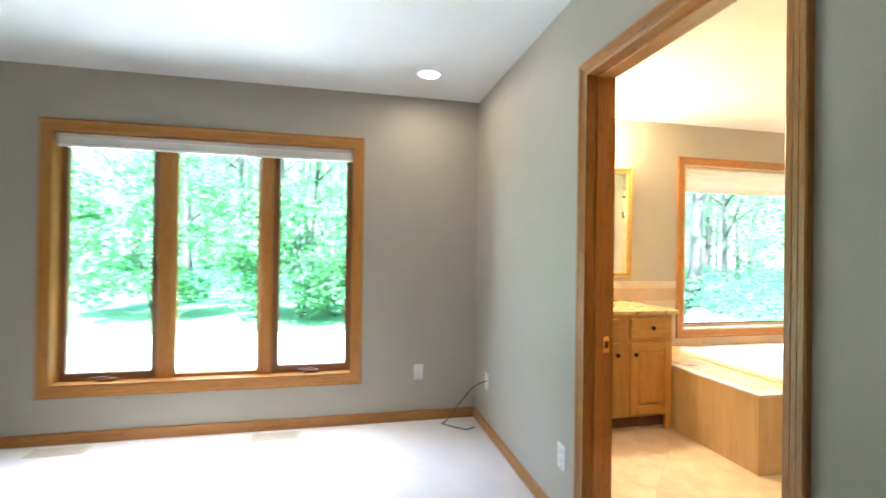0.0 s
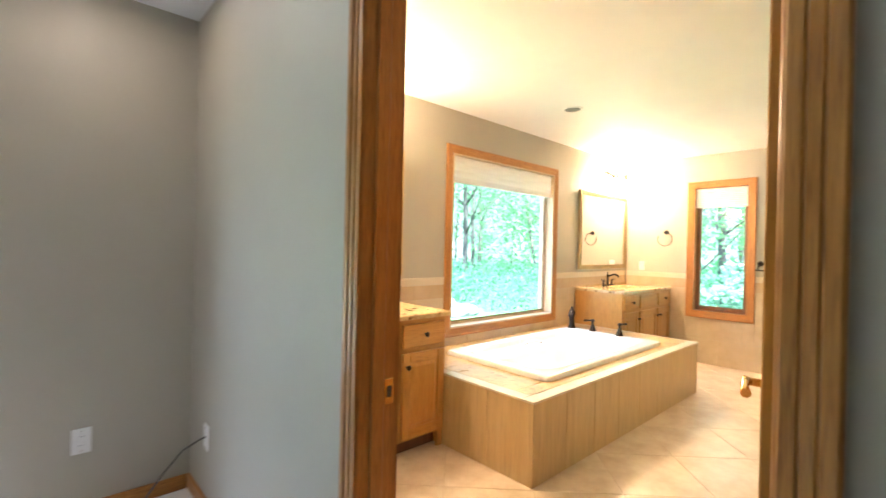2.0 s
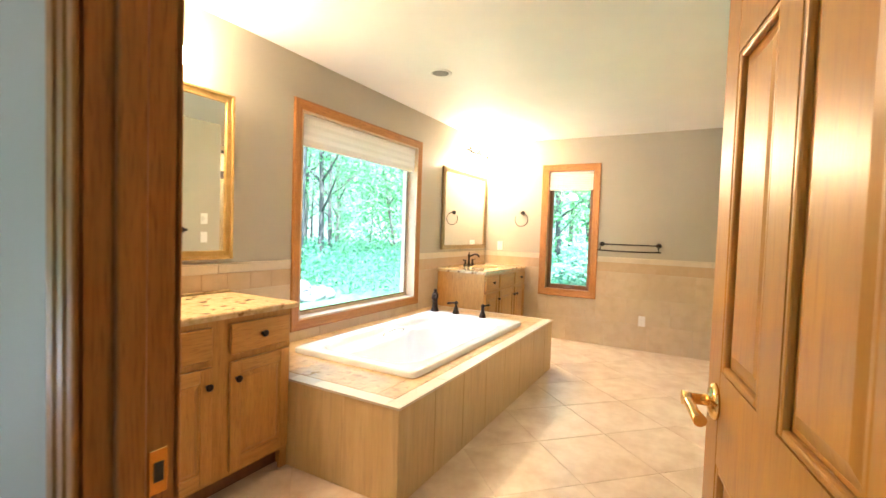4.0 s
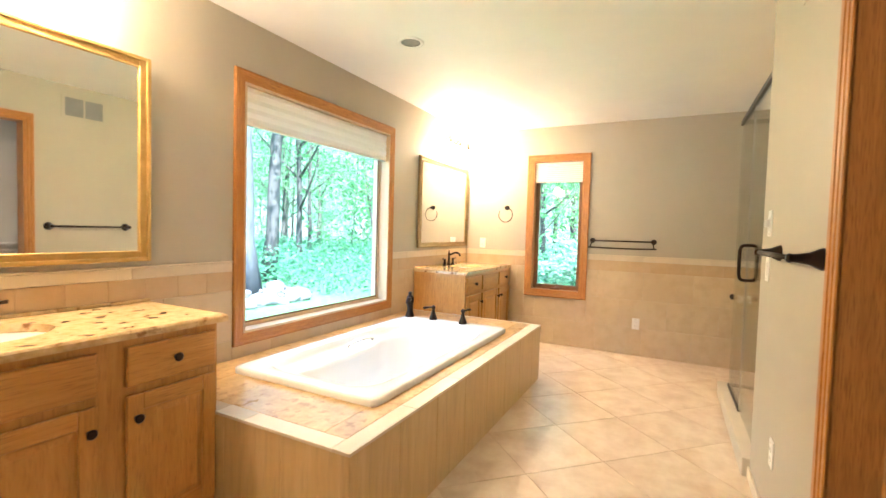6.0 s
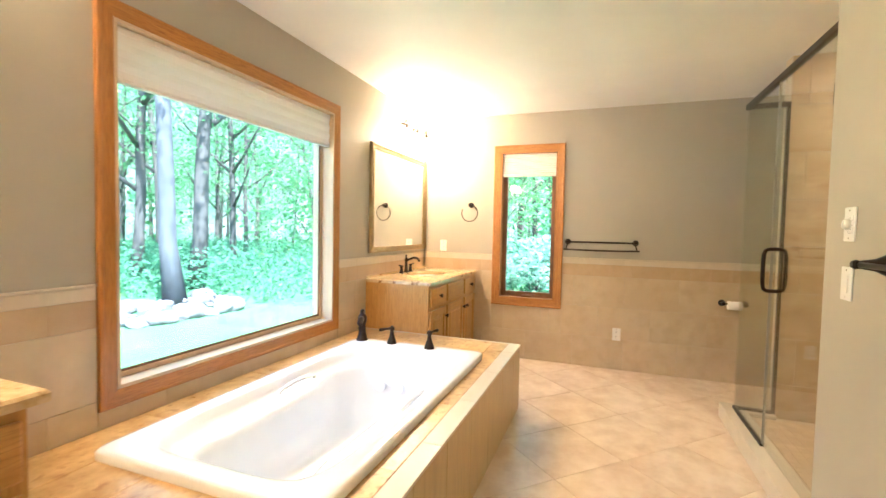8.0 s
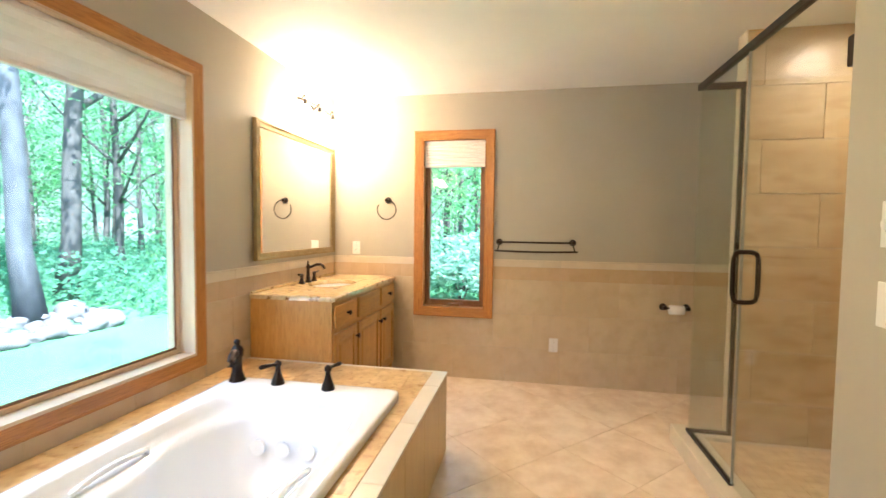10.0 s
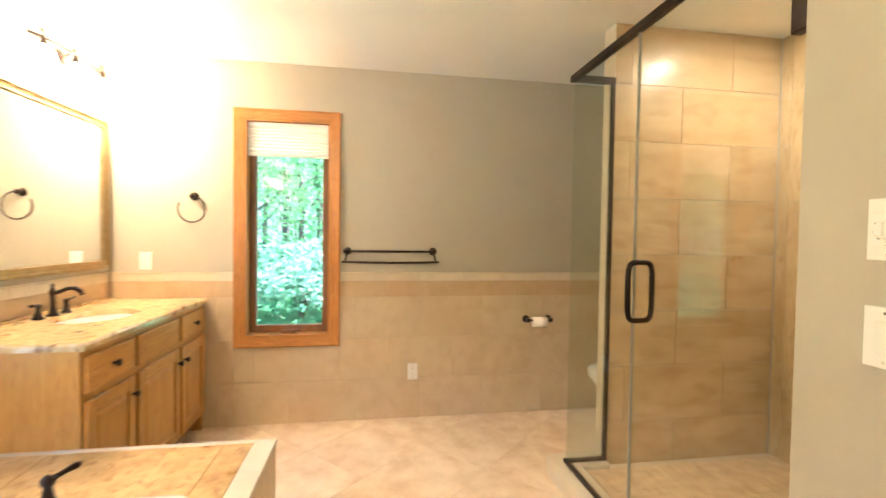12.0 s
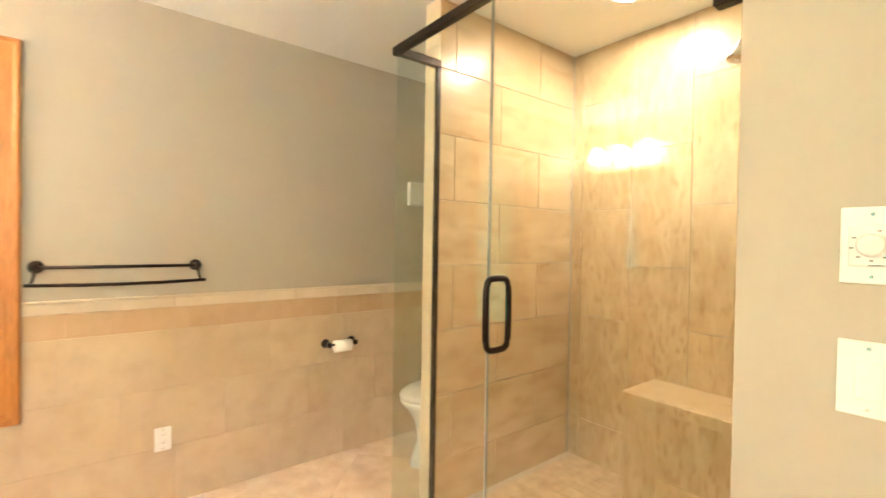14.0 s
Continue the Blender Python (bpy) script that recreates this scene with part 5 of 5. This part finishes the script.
def lay(parent, name, axis, side, face, u0, u1, z0, z1, tw, th, material, shift=0.5, gap=0.002, holes=(), thick=0.004, vertical=False):
    """Running-bond tiles on a wall face. side: +1 or -1, the way the face looks; holes: (ua, ub, za, zb) left free."""
    us0, us1, vs0, vs1, lw, lh = (z0, z1, u0, u1, th, tw) if vertical else (u0, u1, z0, z1, tw, th)
    row, v = 0, vs0
    while v < vs1 - 0.004:
        ve = min(v + lh, vs1)
        u = us0 - (lw * shift if row % 2 else 0)
        while u < us1 - 0.004:
            a, b = max(u, us0), min(u + lw, us1)
            u += lw
            if b - a < 0.008:
                continue
            rect = (v, ve, a, b) if vertical else (a, b, v, ve)
            cut = [rect]
            for h in holes:
                nxt = []
                for r in cut:
                    if r[1] <= h[0] or r[0] >= h[1] or r[3] <= h[2] or r[2] >= h[3]:
                        nxt.append(r)
                        continue
                    if r[0] < h[0]:
                        nxt.append((r[0], h[0], r[2], r[3]))
                    if r[1] > h[1]:
                        nxt.append((h[1], r[1], r[2], r[3]))
                    mid = (max(r[0], h[0]), min(r[1], h[1]))
                    if r[2] < h[2]:
                        nxt.append((*mid, r[2], h[2]))
                    if r[3] > h[3]:
                        nxt.append((*mid, h[3], r[3]))
                cut = nxt
            for a2, b2, c2, d2 in cut:
                if b2 - a2 < 0.01 or d2 - c2 < 0.01:
                    continue
                t = thick * side
                me = tile_mesh(b2 - a2 - gap, d2 - c2 - gap, t, material, axis)
                ob = new(name, me)
                ob.location = (face, a2 + gap / 2, c2 + gap / 2) if axis == "x" else (a2 + gap / 2, face, c2 + gap / 2)
                ob.parent = parent
        v = ve
        row += 1


WZ = 1.047
hole_e = [(3.406, 4.107, 0.532, 2.2)]
hole_n = [(4.534, 6.179, 0.538, 2.2)]


def wainscot(parent, axis, side, face, u0, u1, holes, low=0.0):
    lay(parent, "tile", axis, side, face, u0, u1, low, 0.875, 0.455, 0.2917, TRAVERTINE, holes=holes, gap=0.0015)
    lay(parent, "mosaic_tile", axis, side, face, u0, u1, 0.875, 0.985, 0.16, 0.110, MOSAIC, holes=holes, thick=0.0035, gap=0.0006)
    lay(parent, "cap_tile", axis, side, face, u0, u1, 0.985, WZ - 0.012, 0.61, 0.050, LIGHT_STONE, holes=holes, thick=0.006)
    lay(parent, "cap_bead", axis, side, face, u0, u1, WZ - 0.012, WZ, 0.61, 0.012, LIGHT_STONE, holes=holes, thick=0.011, gap=0.001)


wainscot(wall_east, "x", -1, EX, 1.02, NY, hole_e)
wainscot(wall_north, "y", -1, NY, WX1, EX - 0.014, hole_n)
# shower walls: upright tiles behind, level courses on the sides
lay(wall_back, "shower_tile", "y", 1, SHY, SHX + 0.009, 6.897, 0, H, 0.305, 0.61, VEINED_UP, vertical=True, gap=0.003, thick=0.005)
lay(wall_divider, "shower_tile", "x", -1, 6.905, SHY + 0.009, 1.92, 0, H, 0.61, 0.305, VEINED, gap=0.003, thick=0.005)
lay(wall_divider, "end_tile", "y", 1, 1.92, 6.897, 7.01, KZ, H, 0.2, 0.305, LIGHT_STONE, shift=0)
lay(wall_shower_west, "shower_tile", "x", 1, SHX, SHY + 0.009, SY - 0.01, 0, H, 0.61, 0.305, VEINED, gap=0.003, thick=0.005)
lay(bench, "bench_tile", "y", 1, 1.21, SHX + 0.01, 6.368, 0, 0.593, 0.305, 0.61, VEINED_UP, vertical=True)
lay(bench, "bench_tile", "x", 1, 6.368, SHY + 0.01, 1.21, 0, 0.593, 0.305, 0.61, VEINED_UP, vertical=True)
# faces of the tub deck
lay(deck, "face_tile", "y", -1, DY0 + 0.010, DX0 + 0.008, DX1, 0, DZ - 0.014, 0.33, 0.46, TILE_GRAIN, shift=0)
lay(deck, "face_tile", "x", -1, DX0 + 0.010, DY0 + 0.008, NY - 0.01, 0, DZ - 0.014, 0.33, 0.46, TILE_GRAIN, shift=0)
lay(deck, "face_tile", "x", 1, DX1 - 0.010, DY0 + 0.008, 4.28, 0, DZ - 0.014, 0.33, 0.46, TILE_GRAIN, shift=0)


def flat_tiles(parent, name, u0, u1, v0, v1, z, tw, th, material, thick, gap=0.0015, holes=()):
    v = v0
    while v < v1 - 0.005:
        ve = min(v + th, v1)
        u = u0
        while u < u1 - 0.005:
            ue = min(u + tw, u1)
            ob = new(name, tile_mesh(ue - u - gap, ve - v - gap, thick, material, "z"))
            ob.location = (u + gap / 2, v + gap / 2, z)
            ob.parent = parent
            u = ue
        v = ve


BW = 0.085
TT = 0.012
Z0 = DZ - 0.012
flat_tiles(deck, "border_tile", DX0, DX1, DY0, DY0 + BW, Z0, 0.46, BW, LIGHT_STONE, TT)
flat_tiles(deck, "border_tile", DX0, DX0 + BW, DY0 + BW, 4.28, Z0, BW, 0.46, LIGHT_STONE, TT)
flat_tiles(deck, "border_tile", DX1 - 0.03, DX1, DY0 + BW, 4.85, Z0, 0.03, 0.46, LIGHT_STONE, TT)
flat_tiles(deck, "deck_tile", DX0 + BW, DX1 - 0.03, DY0 + BW, TY0 + 0.035, Z0, 0.61, 0.61, DECK_TILE, TT, 0.0006)
flat_tiles(deck, "deck_tile", DX0 + BW, DX1 - 0.03, TY1 - 0.035, 4.85, Z0, 0.61, 0.61, DECK_TILE, TT, 0.0006)
flat_tiles(deck, "deck_tile", DX0 + BW, TX0 + 0.035, TY0 + 0.035, TY1 - 0.035, Z0, 0.61, 0.61, DECK_TILE, TT, 0.0006)
flat_tiles(deck, "deck_tile", TX1 - 0.035, DX1 - 0.03, TY0 + 0.035, TY1 - 0.035, Z0, 0.61, 0.61, DECK_TILE, TT, 0.0006)

# diagonal floor tiles, clipped to the room
floor_ob = bpy.data.objects["floor"]
S, G = 0.48, 0.003


def clip(poly, nx, ny, d):
    out = []
    for i, p in enumerate(poly):
        q = poly[(i + 1) % len(poly)]
        a, b = p[0] * nx + p[1] * ny - d, q[0] * nx + q[1] * ny - d
        if a <= 0:
            out.append(p)
        if (a < 0 < b) or (b < 0 < a):
            t = a / (a - b)
            out.append((p[0] + t * (q[0] - p[0]), p[1] + t * (q[1] - p[1])))
    return out


def floor_piece(poly, material, name, z0=-0.006, z1=0.0):
    if len(poly) < 3:
        return
    area = abs(sum(p[0] * q[1] - q[0] * p[1] for p, q in zip(poly, poly[1:] + poly[:1]))) / 2
    if area < 0.0015:
        return
    bm = bmesh.new()
    cx, cy = sum(p[0] for p in poly) / len(poly), sum(p[1] for p in poly) / len(poly)
    a = [bm.verts.new((p[0] - cx, p[1] - cy, z0)) for p in poly]
    b = [bm.verts.new(((p[0] - cx) * 0.998, (p[1] - cy) * 0.998, z1)) for p in poly]
    for i in range(len(poly)):
        bm.faces.new((a[i], a[(i + 1) % len(poly)], b[(i + 1) % len(poly)], b[i]))
    bm.faces.new(b)
    bmesh.ops.recalc_face_normals(bm, faces=bm.faces)
    ob = part(name, bm, material, floor_ob)
    ob.location = (cx, cy, 0)


R2 = math.sqrt(2)
room = [((WX1, EX), (SY + 0.0, NY - 0.0)), ((7.01, EX), (SHY, SY)), ((WX1, 5.48), (SHY, SY - 0.12))]
for (rx0, rx1), (ry0, ry1) in room:
    for i in range(-20, 20):
        for j in range(-20, 20):
            s0, d0 = 10.298 + i * S * R2, 3.173 + j * S * R2
            s1, d1 = s0 + S * R2 - G * R2, d0 + S * R2 - G * R2
            poly = [((s + d) / 2, (s - d) / 2) for s, d in ((s0, d0), (s1, d0), (s1, d1), (s0, d1))]
            for nx, ny, d in ((-1, 0, -rx0), (1, 0, rx1), (0, -1, -ry0), (0, 1, ry1)):
                poly = clip(poly, nx, ny, d) if poly else poly
            cxs = [p[0] for p in poly]
            if poly and min(cxs) > DX0 + 0.05 and max(cxs) < DX1 - 0.05 and min(p[1] for p in poly) > DY0 + 0.05:
                continue
            floor_piece(poly, FLOOR_TILE, "floor_tile")
part("shower_pan", boxed(SHX + 0.005, 6.898, SHY + 0.004, GY - 0.071, -0.001, 0.072), GROUT, floor_ob)
# small square tiles of the shower floor, joined
bm = bmesh.new()
k = 0.052
for i in range(int((6.895 - SHX) / k)):
    for j in range(int((GY - 0.07 - SHY) / k)):
        x, y = SHX + 0.01 + i * k, SHY + 0.01 + j * k
        box(bm, x, x + k - 0.0015, y, y + k - 0.0015, 0.070, 0.075)
tagged(part("shower_floor_tiles", bm, PEBBLE, floor_ob), "small square stone shower floor tiles", kind="stuff")
